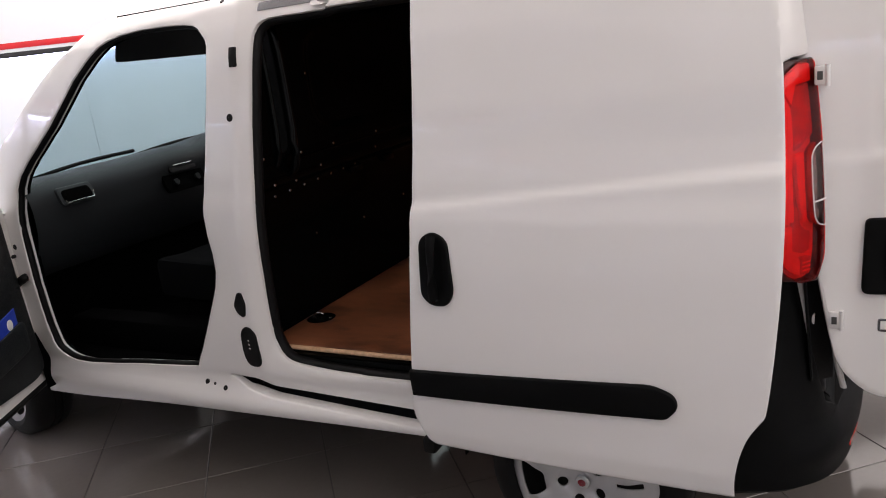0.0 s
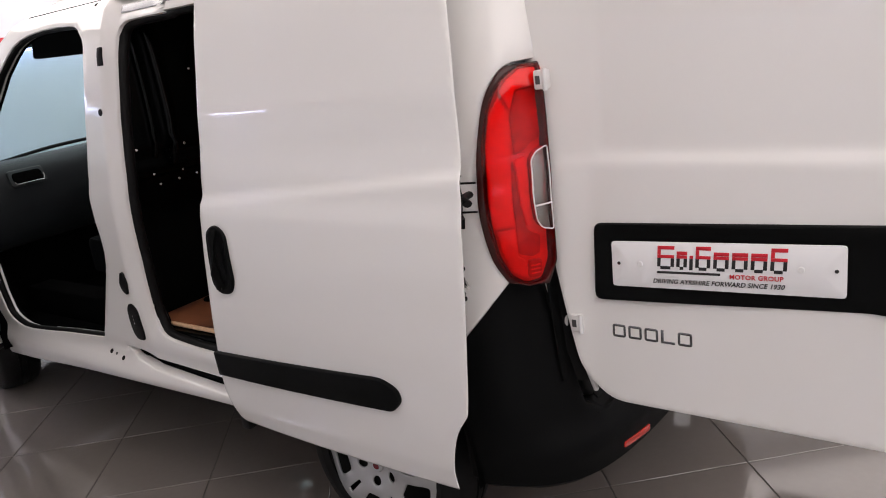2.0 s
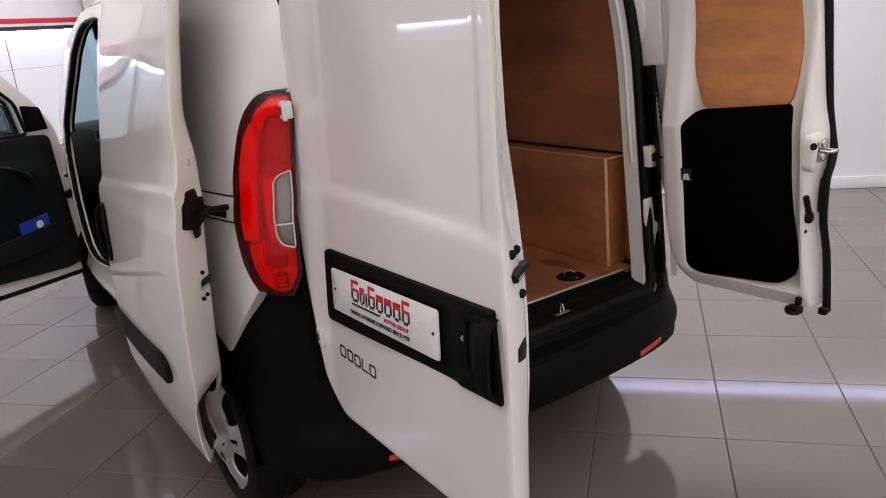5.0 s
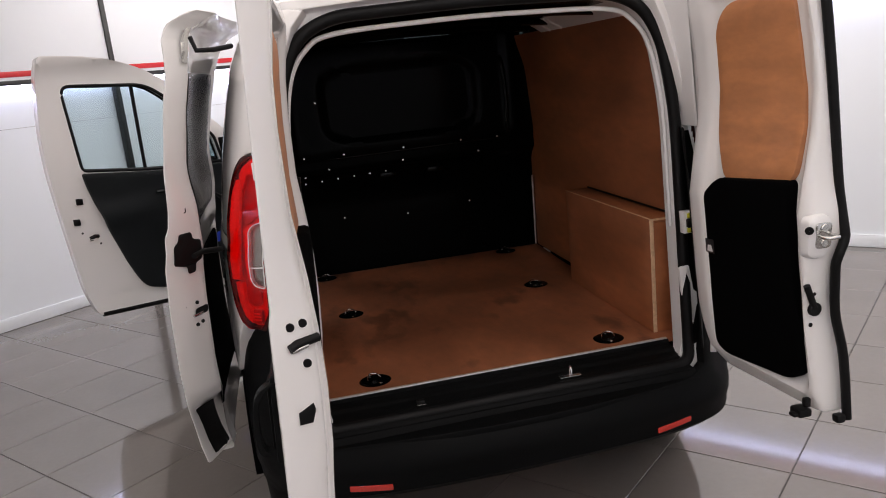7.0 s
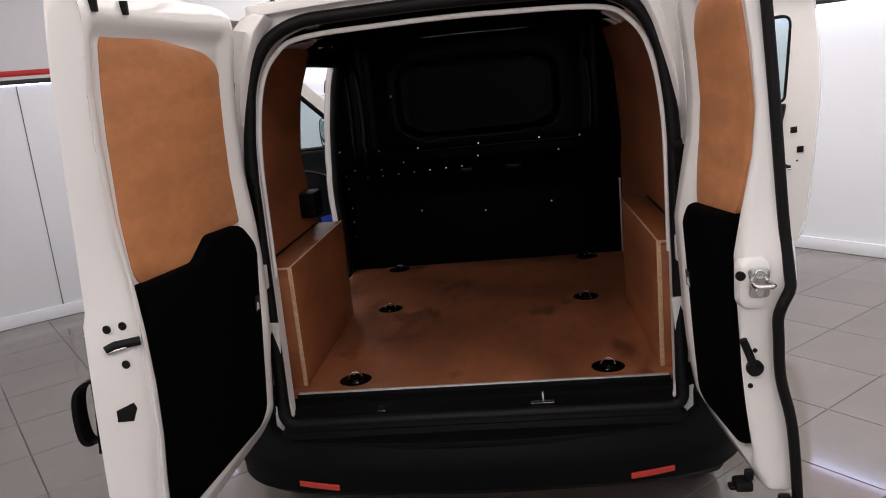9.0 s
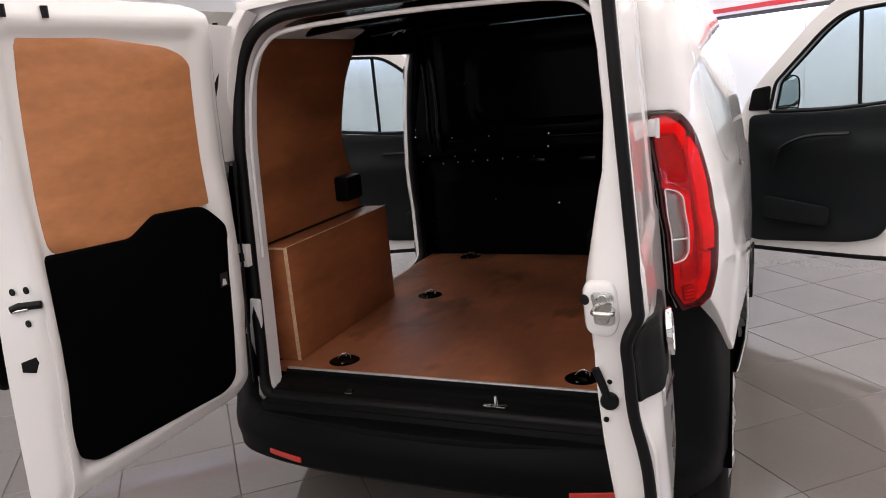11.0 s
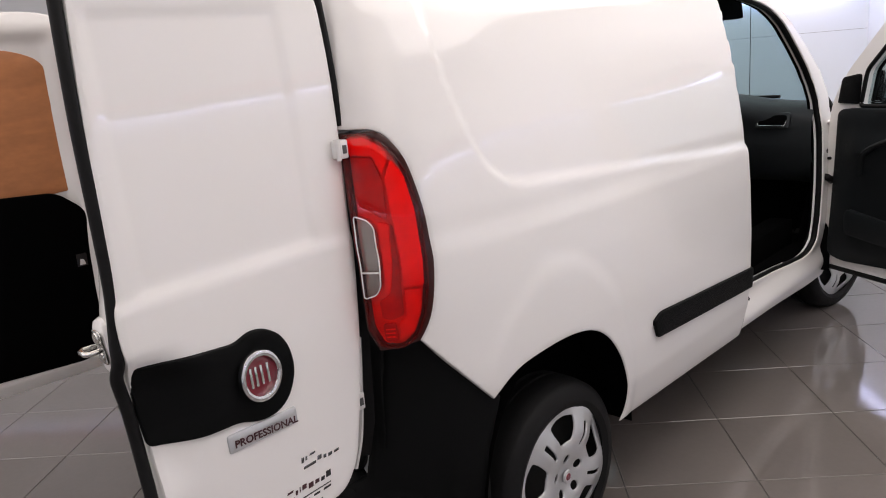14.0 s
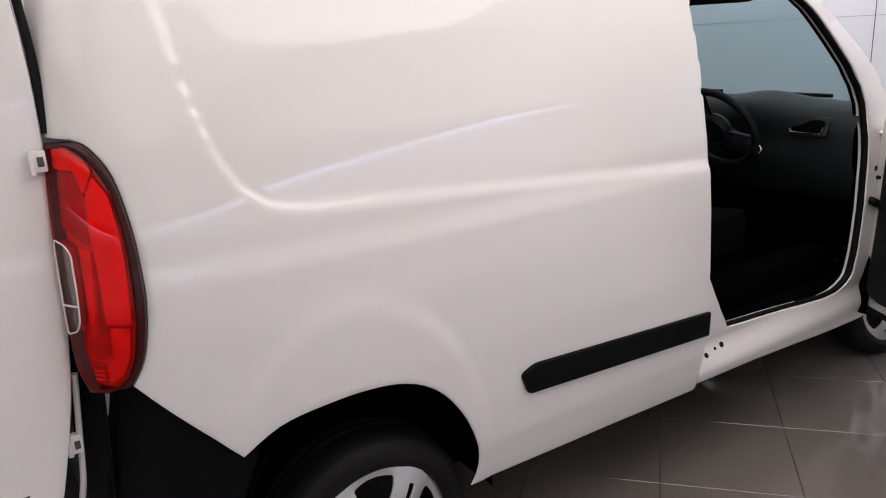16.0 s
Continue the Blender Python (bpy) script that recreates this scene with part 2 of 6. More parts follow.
def tube(path, radius, closed=False, segs=8, flat=1.0, up=(0, 0, 1)):
    """Verts and faces of a tube swept along a path of points."""
    pts = [Vector(p) for p in path]
    n, verts, faces, ref = len(pts), [], [], Vector(up)
    for i, p in enumerate(pts):
        a = pts[(i - 1) % n] if closed or i else pts[0]
        b = pts[(i + 1) % n] if closed or i < n - 1 else pts[-1]
        d = (b - a).normalized()
        side = d.cross(ref)
        if side.length < 0.05:
            side = d.cross(Vector((1, 0.3, 0)))
        side.normalize()
        nor = side.cross(d)
        for k in range(segs):
            t = 2 * math.pi * k / segs
            verts.append(p + side * radius * math.cos(t) + nor * radius * flat * math.sin(t))
    for i in range(n if closed else n - 1):
        for k in range(segs):
            a, b, j = i * segs, ((i + 1) % n) * segs, (k + 1) % segs
            faces.append((a + k, a + j, b + j, b + k))
    if not closed:
        faces.append(tuple(range(segs)))
        faces.append(tuple((n - 1) * segs + k for k in range(segs)))
    return verts, faces


def rod(name, path, radius, mat, parent, label="", closed=False, segs=8, flat=1.0, up=(0, 0, 1)):
    v, f = tube(path, radius, closed, segs, flat, up)
    return finish(name, v, f, mat, parent, label, smooth=60)


def curve_through(points, steps=6, closed=False):
    """A smooth (Catmull-Rom) line through points of any dimension."""
    p = [np.array(q, float) for q in points]
    n, out = len(p), []
    for i in range(n if closed else n - 1):
        a, b, c, d = (p[(i + k) % n] if closed else p[min(max(i + k, 0), n - 1)] for k in (-1, 0, 1, 2))
        for s in range(steps):
            t = s / steps
            out.append(0.5 * (2 * b + (c - a) * t + (2 * a - 5 * b + 4 * c - d) * t * t + (3 * b - a - 3 * c + d) * t**3))
    if not closed:
        out.append(p[-1])
    return [tuple(float(v) for v in q) for q in out]


def rounded(points, seg=5):
    """A closed outline from (u, v, radius) corners."""
    out, n = [], len(points)
    for i in range(n):
        a, b, c = (np.array(points[(i + k) % n][:2], float) for k in (-1, 0, 1))
        r = points[i][2] if len(points[i]) > 2 else 0
        e, f = a - b, c - b
        le, lf = np.linalg.norm(e), np.linalg.norm(f)
        if r <= 0 or le < 1e-9 or lf < 1e-9:
            out.append(tuple(b))
            continue
        k = min(r, 0.48 * le, 0.48 * lf)
        p, q = b + e / le * k, b + f / lf * k
        for s in range(seg + 1):
            t = s / seg
            out.append(tuple((1 - t) ** 2 * p + 2 * t * (1 - t) * b + t * t * q))
    return out


def dense(loop, step):
    out = []
    for i, a in enumerate(loop):
        b = loop[(i + 1) % len(loop)]
        k = max(1, int(math.ceil(math.dist(a, b) / step)))
        out += [(a[0] + (b[0] - a[0]) * j / k, a[1] + (b[1] - a[1]) * j / k) for j in range(k)]
    clean = [out[0]]
    for p in out[1:]:
        if math.dist(p, clean[-1]) > 1e-4:
            clean.append(p)
    if math.dist(clean[0], clean[-1]) < 1e-4:
        clean.pop()
    return clean


def area_of(loop):
    return 0.5 * sum(a[0] * b[1] - b[0] * a[1] for a, b in zip(loop, loop[1:] + loop[:1]))


def inset(loop, r):
    """The loop moved to its left by r."""
    out, n = [], len(loop)
    for i in range(n):
        a, b, c = (np.array(loop[(i + k) % n]) for k in (-1, 0, 1))
        e, f = (b - a) / max(np.linalg.norm(b - a), 1e-9), (c - b) / max(np.linalg.norm(c - b), 1e-9)
        ne, nf = np.array((-e[1], e[0])), np.array((-f[1], f[0]))
        m = ne + nf
        k = max(m @ m / 2, 0.35)
        out.append(tuple(b + m / k * r))
    return out


def inside(points, loop):
    p, l = np.asarray(points, float), np.asarray(loop, float)
    hit = np.zeros(len(p), bool)
    a, b = l, np.roll(l, -1, axis=0)
    for (ax, ay), (bx, by) in zip(a, b):
        if ay == by:
            continue
        cross = (ay > p[:, 1]) != (by > p[:, 1])
        hit ^= cross & (p[:, 0] < (bx - ax) * (p[:, 1] - ay) / (by - ay) + ax)
    return hit


def panel(name, outer, fn, thick, mat, parent=None, holes=(), edge=0.004, step=0.05, label="", loop_step=None, back=None, smooth=38):
    """A plate with real thickness and rounded rims: an outline with holes, laid into space by fn(u, v, depth)."""
    loops = []
    for k, loop in enumerate((outer, *holes)):
        loop = dense(list(loop), loop_step or step)
        if (area_of(loop) > 0) != (k == 0):
            loop = loop[::-1]
        loops.append(loop)
    rims = [inset(loop, edge) for loop in loops]
    pts, cons, spans = [], [], []
    for rim in rims:
        s = len(pts)
        pts += rim
        spans.append((s, len(rim)))
        cons += [(s + i, s + (i + 1) % len(rim)) for i in range(len(rim))]
    lo, hi = np.min(rims[0], axis=0), np.max(rims[0], axis=0)
    us, vs = np.arange(lo[0] + step * 0.5, hi[0], step), np.arange(lo[1] + step * 0.5, hi[1], step)
    if len(us) and len(vs):
        g = np.array([(u, v) for u in us for v in vs])
        ok = inside(g, rims[0])
        for rim in rims[1:]:
            ok &= ~inside(g, rim)
        g = g[ok]
        if len(g):
            allp = np.array(pts)
            far = np.array([np.min(np.sum((allp - q) ** 2, axis=1)) for q in g]) > (0.45 * step) ** 2
            pts += [tuple(q) for q in g[far]]
    cv, _, cf, ov, _, _ = delaunay_2d_cdt([Vector(p) for p in pts], cons, [], 0, 1e-7)
    index = {}
    for i, some in enumerate(ov):
        for o in some:
            index[o] = i
    flat = np.array([(v.x, v.y) for v in cv])
    cent = np.array([flat[list(f)].mean(axis=0) for f in cf])
    ok = inside(cent, rims[0])
    for rim in rims[1:]:
        ok &= ~inside(cent, rim)
    tris = [f for f, o in zip(cf, ok) if o]
    n = len(flat)
    verts = [fn(u, v, 0.0) for u, v in flat] + [fn(u, v, thick) for u, v in flat]
    faces = [tuple(f) for f in tris] + [tuple(n + i for i in reversed(f)) for f in tris]
    for (s, k), loop, rim in zip(spans, loops, rims):
        rows = [[index[s + i] for i in range(k)]]
        for w, d in ((0.7, 0.29 * edge), (1.0, min(edge, thick * 0.45))) + (((1.0, thick),) if not back else ((1.0, thick - back), (0.7, thick - .29 * back))):
            rows.append(list(range(len(verts), len(verts) + k)))
            verts += [fn(r[0] + (l[0] - r[0]) * w, r[1] + (l[1] - r[1]) * w, d) for l, r in zip(loop, rim)]
        rows.append([n + index[s + i] for i in range(k)])
        for a, b in zip(rows, rows[1:]):
            for i in range(k):
                j = (i + 1) % k
                faces.append((a[i], a[j], b[j], b[i]))
    return finish(name, verts, faces, mat, parent, label, smooth=smooth)


def step01(x, a, b):
    t = min(max((x - a) / (b - a), 0.0), 1.0)
    return t * t * (3 - 2 * t)


def lettering(name, text, size, mat, parent, m, depth=0.001, spacing=1.0, shear=0.0, label="", align="LEFT"):
    """Words as a thin solid mesh, in Blender's own font."""
    c = bpy.data.curves.new(name, "FONT")
    c.body, c.size, c.extrude, c.space_character, c.shear, c.align_x = text, size, depth, spacing, shear, align
    c.resolution_u, c.offset = 3, size * 0.018
    tmp = bpy.data.objects.new(name + "_tmp", c)
    me = bpy.data.meshes.new_from_object(tmp)
    bpy.data.objects.remove(tmp)
    me.transform(m)
    me.materials.clear()
    me.materials.append(mat)
    me.name = name
    ob = new(name, me)
    ob.parent = parent
    return tagged(ob, label=label)

# ---- the showroom ----
TILE_PITCH = 0.478
floor = tagged(part("floor", box_bm(0, 1, 0, 1, -0.12, -0.003, 0), GROUT, None), kind="structure")
for v in floor.data.vertices:
    n = BACK_N - 0.2 if v.co.x < 0.5 else WALL_N + 0.2
    m = BACK_M - 0.2 if v.co.y < 0.5 else WALL_M + 0.2
    v.co = room(n, m, v.co.z)


def room_box(name, n0, n1, m0, m1, z0, z1, mat, parent=None, label="", bevel=0.004):
    turn = Matrix.Rotation(ROOM, 4, "Z")
    return box(name, n0, n1, m0, m1, z0, z1, mat, parent, label, bevel, turn)


wall_right = tagged(room_box("wall_right", WALL_N, WALL_N + 0.15, BACK_M, WALL_M + 0.15, 0, CEIL, WALL, bevel=0), "white showroom wall with a red and black stripe", "wall", kind="structure")
wall_front = tagged(room_box("wall_front", BACK_N, WALL_N - 0.001, WALL_M, WALL_M + 0.15, 0, CEIL, WALL, bevel=0), "white panelled showroom wall with a red and black stripe", "wall", kind="structure")
wall_back = tagged(room_box("wall_back", BACK_N, WALL_N - 0.001, BACK_M - 0.15, BACK_M, 0, CEIL, WALL, bevel=0), kind="structure")
wall_left = tagged(room_box("wall_left", BACK_N - 0.15, BACK_N - 0.001, BACK_M, WALL_M, 0, CEIL, WALL, bevel=0), kind="structure")
ceiling = tagged(room_box("ceiling", BACK_N, WALL_N, BACK_M, WALL_M, CEIL, CEIL + 0.15, CEILING, bevel=0), kind="structure")

# the upper wall stands proud over a strip of light
for wall, axis in ((wall_front, "m"), (wall_right, "n"), (wall_back, "-m"), (wall_left, "-n")):
    def slab(name, lo, hi, d0, d1, z0, z1, mat, label="", bevel=0.003, wall=wall, axis=axis):
        if axis == "-m":
            return room_box(name, lo, hi, BACK_M + d0, BACK_M + d1, z0, z1, mat, wall, label, bevel)
        if axis == "-n":
            return room_box(name, BACK_N + d0, BACK_N + d1, lo, hi, z0, z1, mat, wall, label, bevel)
        if axis == "m":
            return room_box(name, lo, hi, WALL_M - d1, WALL_M - d0, z0, z1, mat, wall, label, bevel)
        return room_box(name, WALL_N - d1, WALL_N - d0, lo, hi, z0, z1, mat, wall, label, bevel)
    lo, hi = (BACK_N + 0.01, WALL_N - 0.01) if axis[-1] == "m" else (BACK_M + 0.08, WALL_M - 0.08)
    slab("upper_wall", lo, hi, 0.002, 0.05, 1.845, CEIL - 0.002, WALL_TOP)
    slab("black_stripe", lo, hi, 0.0505, 0.056, 1.832, 1.868, STRIPE_BLACK)
    slab("red_stripe", lo, hi, 0.0505, 0.055, 1.893, 1.935, STRIPE_RED)
    slab("light_strip", lo + 0.1, hi - 0.1, 0.012, 0.04, 1.814, 1.843, LED if axis == "m" else LED_DIM)
    slab("baseboard", lo, hi, 0.002, 0.022, 0.001, 0.10, WALL, bevel=0.006)
    # thin joints between the wall boards
    if axis == "m":
        for at, d in ((-2.6, .06), (-0.38, .06), (3.4, 0)):
            slab("board_joint", at, at + 0.005, d + 0.0005, d + 0.003, 0.1, 1.83, GROUT, bevel=0)
        slab("baseboard", lo, 0.04, 0.0605, 0.078, 0.001, 0.10, WALL, bevel=0.006)
        slab("board_joint", lo, hi, 0.0005, 0.0025, 1.51, 1.514, material("pale_joint", (0.45, 0.45, 0.46), 0.6), bevel=0)
        slab("black_post", 1.77, 1.81, 0.002, 0.07, 0.1, CEIL - 0.01, STRIPE_BLACK)
        slab("wall_pier", BACK_N + 0.02, 0.03, 0.003, 0.06, 0.001, 1.83, WALL, bevel=0.006)
    elif axis == "n":
        for at in (-3.0, -0.6, 3.1):
            slab("board_joint", at, at + 0.004, 0.0005, 0.003, 0.1, 1.83, material("pale_joint", (0.5, 0.5, 0.51), 0.6), bevel=0)

# lights: the strip under the upper wall and the panels in the ceiling
turn_n = Matrix.Rotation(ROOM, 4, "Z")
area_lamp("strip_lamp", room(-0.4, WALL_M - 0.05, 1.825), 9.0, 0.03, 5, (0.60, 0.64, 1.0), turn_n)
area_lamp("strip_lamp", room(WALL_N - 0.05, 0.0, 1.825), 0.03, 9.4, 8, (0.60, 0.64, 1.0), turn_n)
PANEL_WATTS = {(-3.2, -2.8): 50, (-3.2, 0.2): 44, (-3.2, 3.2): 6, (-0.4, -2.8): 34, (-0.4, 0.2): 18, (-0.4, 3.2): 3,
               (2.6, -2.8): 21, (2.6, 0.2): 66, (2.6, 3.2): 66}
for n in (-3.2, -0.4, 2.6):
    for m in (-2.8, 0.2, 3.2):
        watts = PANEL_WATTS[n, m]
        light = bpy.data.objects.new("ceiling_light", None)
        scene.collection.objects.link(light)
        tagged(light, "large square white ceiling light panel", "ceiling light", "ceiling lights")
        light.location = room(n, m, CEIL)
        back = room_box("light_frame", n - 1.37, n + 1.37, m - 1.47, m + 1.47, CEIL - 0.03, CEIL - 0.002, WALL_TOP, light)
        pane = room_box("diffuser", n - 1.35, n + 1.35, m - 1.45, m + 1.45, CEIL - 0.036, CEIL - 0.031, PANEL_LIGHT, light, bevel=0.001)
        for ob in (back, pane):
            ob.matrix_parent_inverse = light.matrix_basis.inverted()
        area_lamp("panel_lamp", room(n, m, CEIL - 0.045), 2.68, 2.88, watts, (1.0, 0.925, 0.895), turn_n)



# ---- the van: x to its right, y ahead, z up ----
van = tagged(new("panel_van"), "white panel van with its doors open in a showroom", "van")
WIDTH = [(.20, .84), (.25, .855), (.32, .87), (.40, .895), (.5, .915), (.62, .923), (.8, .925), (1.0, .918), (1.12, .909), (1.17, .898), (1.22, .893),
         (1.4, .862), (1.6, .815), (1.7, .785), (1.78, .745), (1.83, .69), (1.858, .62), (1.87, .55)]
PLAN = [(.58, .12), (.66, .13), (.72, .143), (.765, .16), (.80, .185), (.825, .215), (.845, .255), (.862, .31), (.88, .41), (.897, .53), (.911, .72), (.92, 1.0),
        (.925, 1.5), (.925, 2.2), (.92, 2.8), (.905, 3.2), (.885, 3.5), (.85, 3.85), (.79, 4.15), (.70, 4.33), (.5, 4.43)]
_wz, _wx = zip(*WIDTH)
_plan = np.array(curve_through(PLAN, 8))
_arc = np.r_[0, np.cumsum(np.hypot(*np.diff(_plan, axis=0).T))]
_tan = np.gradient(_plan, axis=0)
_tan /= np.linalg.norm(_tan, axis=1)[:, None]


def half_width(z):
    return float(np.interp(z, _wz, _wx))


def at_y(y):
    return float(np.interp(y, _plan[:, 1], _arc))


def at_x(x):
    k = int(np.argmax(_plan[:, 0] > 0.9))
    return float(np.interp(x, _plan[:k, 0], _arc[:k]))


def lean(z, y):
    return 0.067 * (z - 0.9) * max(0.0, 1 - max(0.0, y - 0.12) / 0.5)


def skin(side, relief=None):
    """fn(s, z, depth) of the body's outer skin on one side (+1 right, -1 left)."""
    def fn(s, z, d):
        px, py = np.interp(s, _arc, _plan[:, 0]), np.interp(s, _arc, _plan[:, 1])
        tx, ty = np.interp(s, _arc, _tan[:, 0]), np.interp(s, _arc, _tan[:, 1])
        if d > .02 and py < 1.25 and math.hypot((py - .745) / .40, (z - .40) / .44) < 1:
            d = .005
        if relief:
            d = d - relief(py, z)
        slope = (half_width(z + 0.02) - half_width(z - 0.02)) / 0.04
        lift = min(max(-slope, -0.3), 1.2)
        x = px * half_width(z) / 0.925 - ty * d
        return (side * x, py + lean(z, py) + tx * d, z - d * lift * 0.25)
    return fn


def yz(points):
    return [(at_y(p[0]), *p[1:]) for p in points]


ARCH = curve_through([(.435, .70), (.52, .752), (.62, .772), (.74, .778), (.85, .762), (.94, .712), (1.01, .625), (1.055, .525), (1.068, .44), (1.05, .368)], 4)
LAMP_EDGE = curve_through([(.185, 1.437), (.215, 1.42), (.250, 1.363), (.270, 1.27), (.279, 1.17), (.277, 1.07), (.261, .98), (.233, .922)], 4)
FRONT_OPENING = [(2.045, 1.69), (2.14, 1.73), (2.34, 1.735), (2.62, 1.675), (2.80, 1.555), (3.05, 1.30), (3.09, 1.10), (3.09, .95), (3.07, .60), (3.03, .495), (2.87, .460),
                 (2.32, .492), (2.24, .53), (2.13, .72), (2.055, .89), (2.067, 1.09), (2.04, 1.30), (2.02, 1.60)]
LEFT_OPENING = [(2.0, 1.69), (2.09, 1.73), (2.40, 1.73), (2.57, 1.66), (2.82, 1.43), (3.04, 1.25)] + FRONT_OPENING[6:15] + [(2.06, 1.09), (2.015, 1.30), (1.975, 1.60)]
SLIDE_OPENING = [(1.80, 1.715, .07), (1.825, 1.43, .2), (1.880, .86, .2), (1.88, .56, .10), (1.62, .535, .2), (1.17, .535, .05), (1.15, .82, .1), (.99, 1.02, .1), (.985, 1.715, .06)]


def recess_mask(y, z, y_edge):
    """How far back the door rings stand behind the skin."""
    return step01(y, y_edge, y_edge + 0.03) * (0.25 + 0.75 * step01(z, 0.37, 0.47))


def arch_flare(y, z):
    r = math.hypot((y - .72) / 0.40, (z - .42) / 0.60)
    return 0.005 * step01(r, 1.03, 0.91) if z > 0.36 and y < 1.3 else 0.0


def upper_recess(y, z):
    """The pressed field above the waist line."""
    low = np.interp(y, [.40, .43, .465, .51, .57, .65, .8, 2.0], [1.66, 1.50, 1.385, 1.305, 1.262, 1.245, 1.236, 1.150])
    a = step01(z, low - 0.011, low + 0.011) * step01(y, .385, .407)
    return -0.008 * a * step01(z, 1.80, 1.74)


def relief_right(y, z):
    deep = min(float(np.interp(z, (.8, 1.42, 1.6), (.085, .052, .040))), .085 - .028 * step01(y, 2.5, 3.0))
    return -deep * recess_mask(y, z, 2.015) + arch_flare(y, z) + (upper_recess(y, z) if y < 2.02 else 0)


def relief_left(y, z):
    """The ring round the side openings; next to the sliding door's opening it falls away inwards."""
    deep = float(np.interp(z, (.8, 1.42, 1.6), (.085, .052, .040)))
    deep = min(deep, .085 - .028 * step01(y, 2.5, 3.0))
    rim = float(np.interp(z, (.56, .86, 1.43, 1.715), (1.88, 1.88, 1.825, 1.80)))
    fall = .030 * step01(y, rim + .045, rim - .005) * step01(z, .50, .62) if y > 1.5 else 0
    return -(deep + fall) * recess_mask(y, z, 1.10) + arch_flare(y, z)


def body_outline(sill_y):
    pts = yz([(1.05, .368), (1.6, .358), (2.4, .332), (3.2, .290), (3.245, .55), (3.26, 1.0), (3.25, 1.25), (3.17, 1.356), (2.955, 1.52), (2.78, 1.645), (2.58, 1.765), (2.46, 1.828), (2.35, 1.858), (1.5, 1.866), (.5, 1.864), (.26, 1.852)])
    pts += [(at_x(.695), 1.825), (at_x(.697), 1.78), (at_x(.708), 1.60), (at_x(.722), 1.440)]
    pts += yz(LAMP_EDGE)
    pts += yz(ARCH)
    return pts


def seal(name, loop, fn, d, radius, parent, label="", closed=True):
    pts = [fn(u, v, d) for u, v in dense(list(loop), 0.05)]
    return rod(name, pts, radius, RUBBER, parent, label, closed, 8)


front_hole, left_hole = (yz(curve_through(q, 3, True)) for q in (FRONT_OPENING, LEFT_OPENING))
slide_hole = yz(rounded(SLIDE_OPENING, 6))
rail_slot = yz(rounded([(2.10, .478, .01), (2.02, .436, .01), (1.90, .418, .02), (1.19, .388, 0), (1.19, .432, 0), (1.9, .452, .02), (1.98, .474, .01)], 3))
skin_r, skin_l = skin(1, relief_right), skin(-1, relief_left)
panel("right_body_side", body_outline(0), skin_r, 0.045, PAINT, van, [front_hole], edge=0.006, step=0.013, loop_step=0.02)
panel("left_body_side", body_outline(0), skin_l, 0.045, PAINT, van, [left_hole, slide_hole, rail_slot], edge=0.006, step=0.02, loop_step=0.02)
for fn, hole in ((skin_r, front_hole), (skin_l, left_hole)):
    seal("door_opening_seal", inset(hole if area_of(hole) < 0 else hole[::-1], 0.004), fn, 0.020, 0.015, van)
seal("sliding_door_seal", inset(slide_hole if area_of(slide_hole) < 0 else slide_hole[::-1], 0.004), skin_l, 0.034, 0.021, van)

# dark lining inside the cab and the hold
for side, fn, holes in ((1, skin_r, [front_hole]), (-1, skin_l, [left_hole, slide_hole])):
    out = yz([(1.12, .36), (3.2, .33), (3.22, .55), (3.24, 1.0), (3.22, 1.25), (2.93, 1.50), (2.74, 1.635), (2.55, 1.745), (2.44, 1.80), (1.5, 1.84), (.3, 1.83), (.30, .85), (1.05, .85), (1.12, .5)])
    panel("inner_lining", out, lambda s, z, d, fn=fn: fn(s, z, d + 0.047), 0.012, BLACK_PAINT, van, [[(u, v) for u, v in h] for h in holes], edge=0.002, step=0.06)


def roof_fn(x, y, d):
    z = 1.868 + 0.026 * (1 - (x / .62) ** 2)
    z -= 0.06 * step01(y, 2.2, 2.55) + 0.02 * step01(y, .35, .18)
    return (x, y, z - d)


panel("roof", rounded([(-.60, .22, .05), (.60, .22, .05), (.60, 2.52, .05), (-.60, 2.52, .05)]), roof_fn, 0.03, PAINT, van, edge=0.006, step=0.1)
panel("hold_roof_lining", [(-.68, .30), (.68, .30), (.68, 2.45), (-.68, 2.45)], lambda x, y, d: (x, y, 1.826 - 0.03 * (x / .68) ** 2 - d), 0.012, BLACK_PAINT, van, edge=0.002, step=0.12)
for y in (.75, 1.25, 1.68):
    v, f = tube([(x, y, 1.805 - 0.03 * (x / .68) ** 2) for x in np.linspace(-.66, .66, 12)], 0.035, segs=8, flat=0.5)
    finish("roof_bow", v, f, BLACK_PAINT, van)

# rear frame round the load opening
REAR_OPEN = [(.622, .553, .03), (.628, 1.42, .3), (.598, 1.64, .12), (.54, 1.745, .1), (.44, 1.79, .1), (.0, 1.803, .3)]
open_loop = [(x, z, r) for x, z, r in REAR_OPEN] + [(-x, z, r) for x, z, r in REAR_OPEN[-2::-1]]
rear_hole = rounded(open_loop, 6)
rear_outer = rounded([(.69, .42, .02), (.700, .75, .05), (.712, .92, .05), (.733, 1.10, .05), (.735, 1.45, .05), (.70, 1.70, .06), (.60, 1.845, .06), (0, 1.872, .3), (-.60, 1.845, .06), (-.70, 1.70, .06), (-.735, 1.45, .05),
                      (-.733, 1.10, .05), (-.712, .92, .05), (-.700, .75, .05), (-.69, .42, .02)], 6)


def rear_fn(x, z, d):
    return (x, .192 + .067 * (z - .9) + 0.02 * max(0, abs(x) - .66) + d, z)


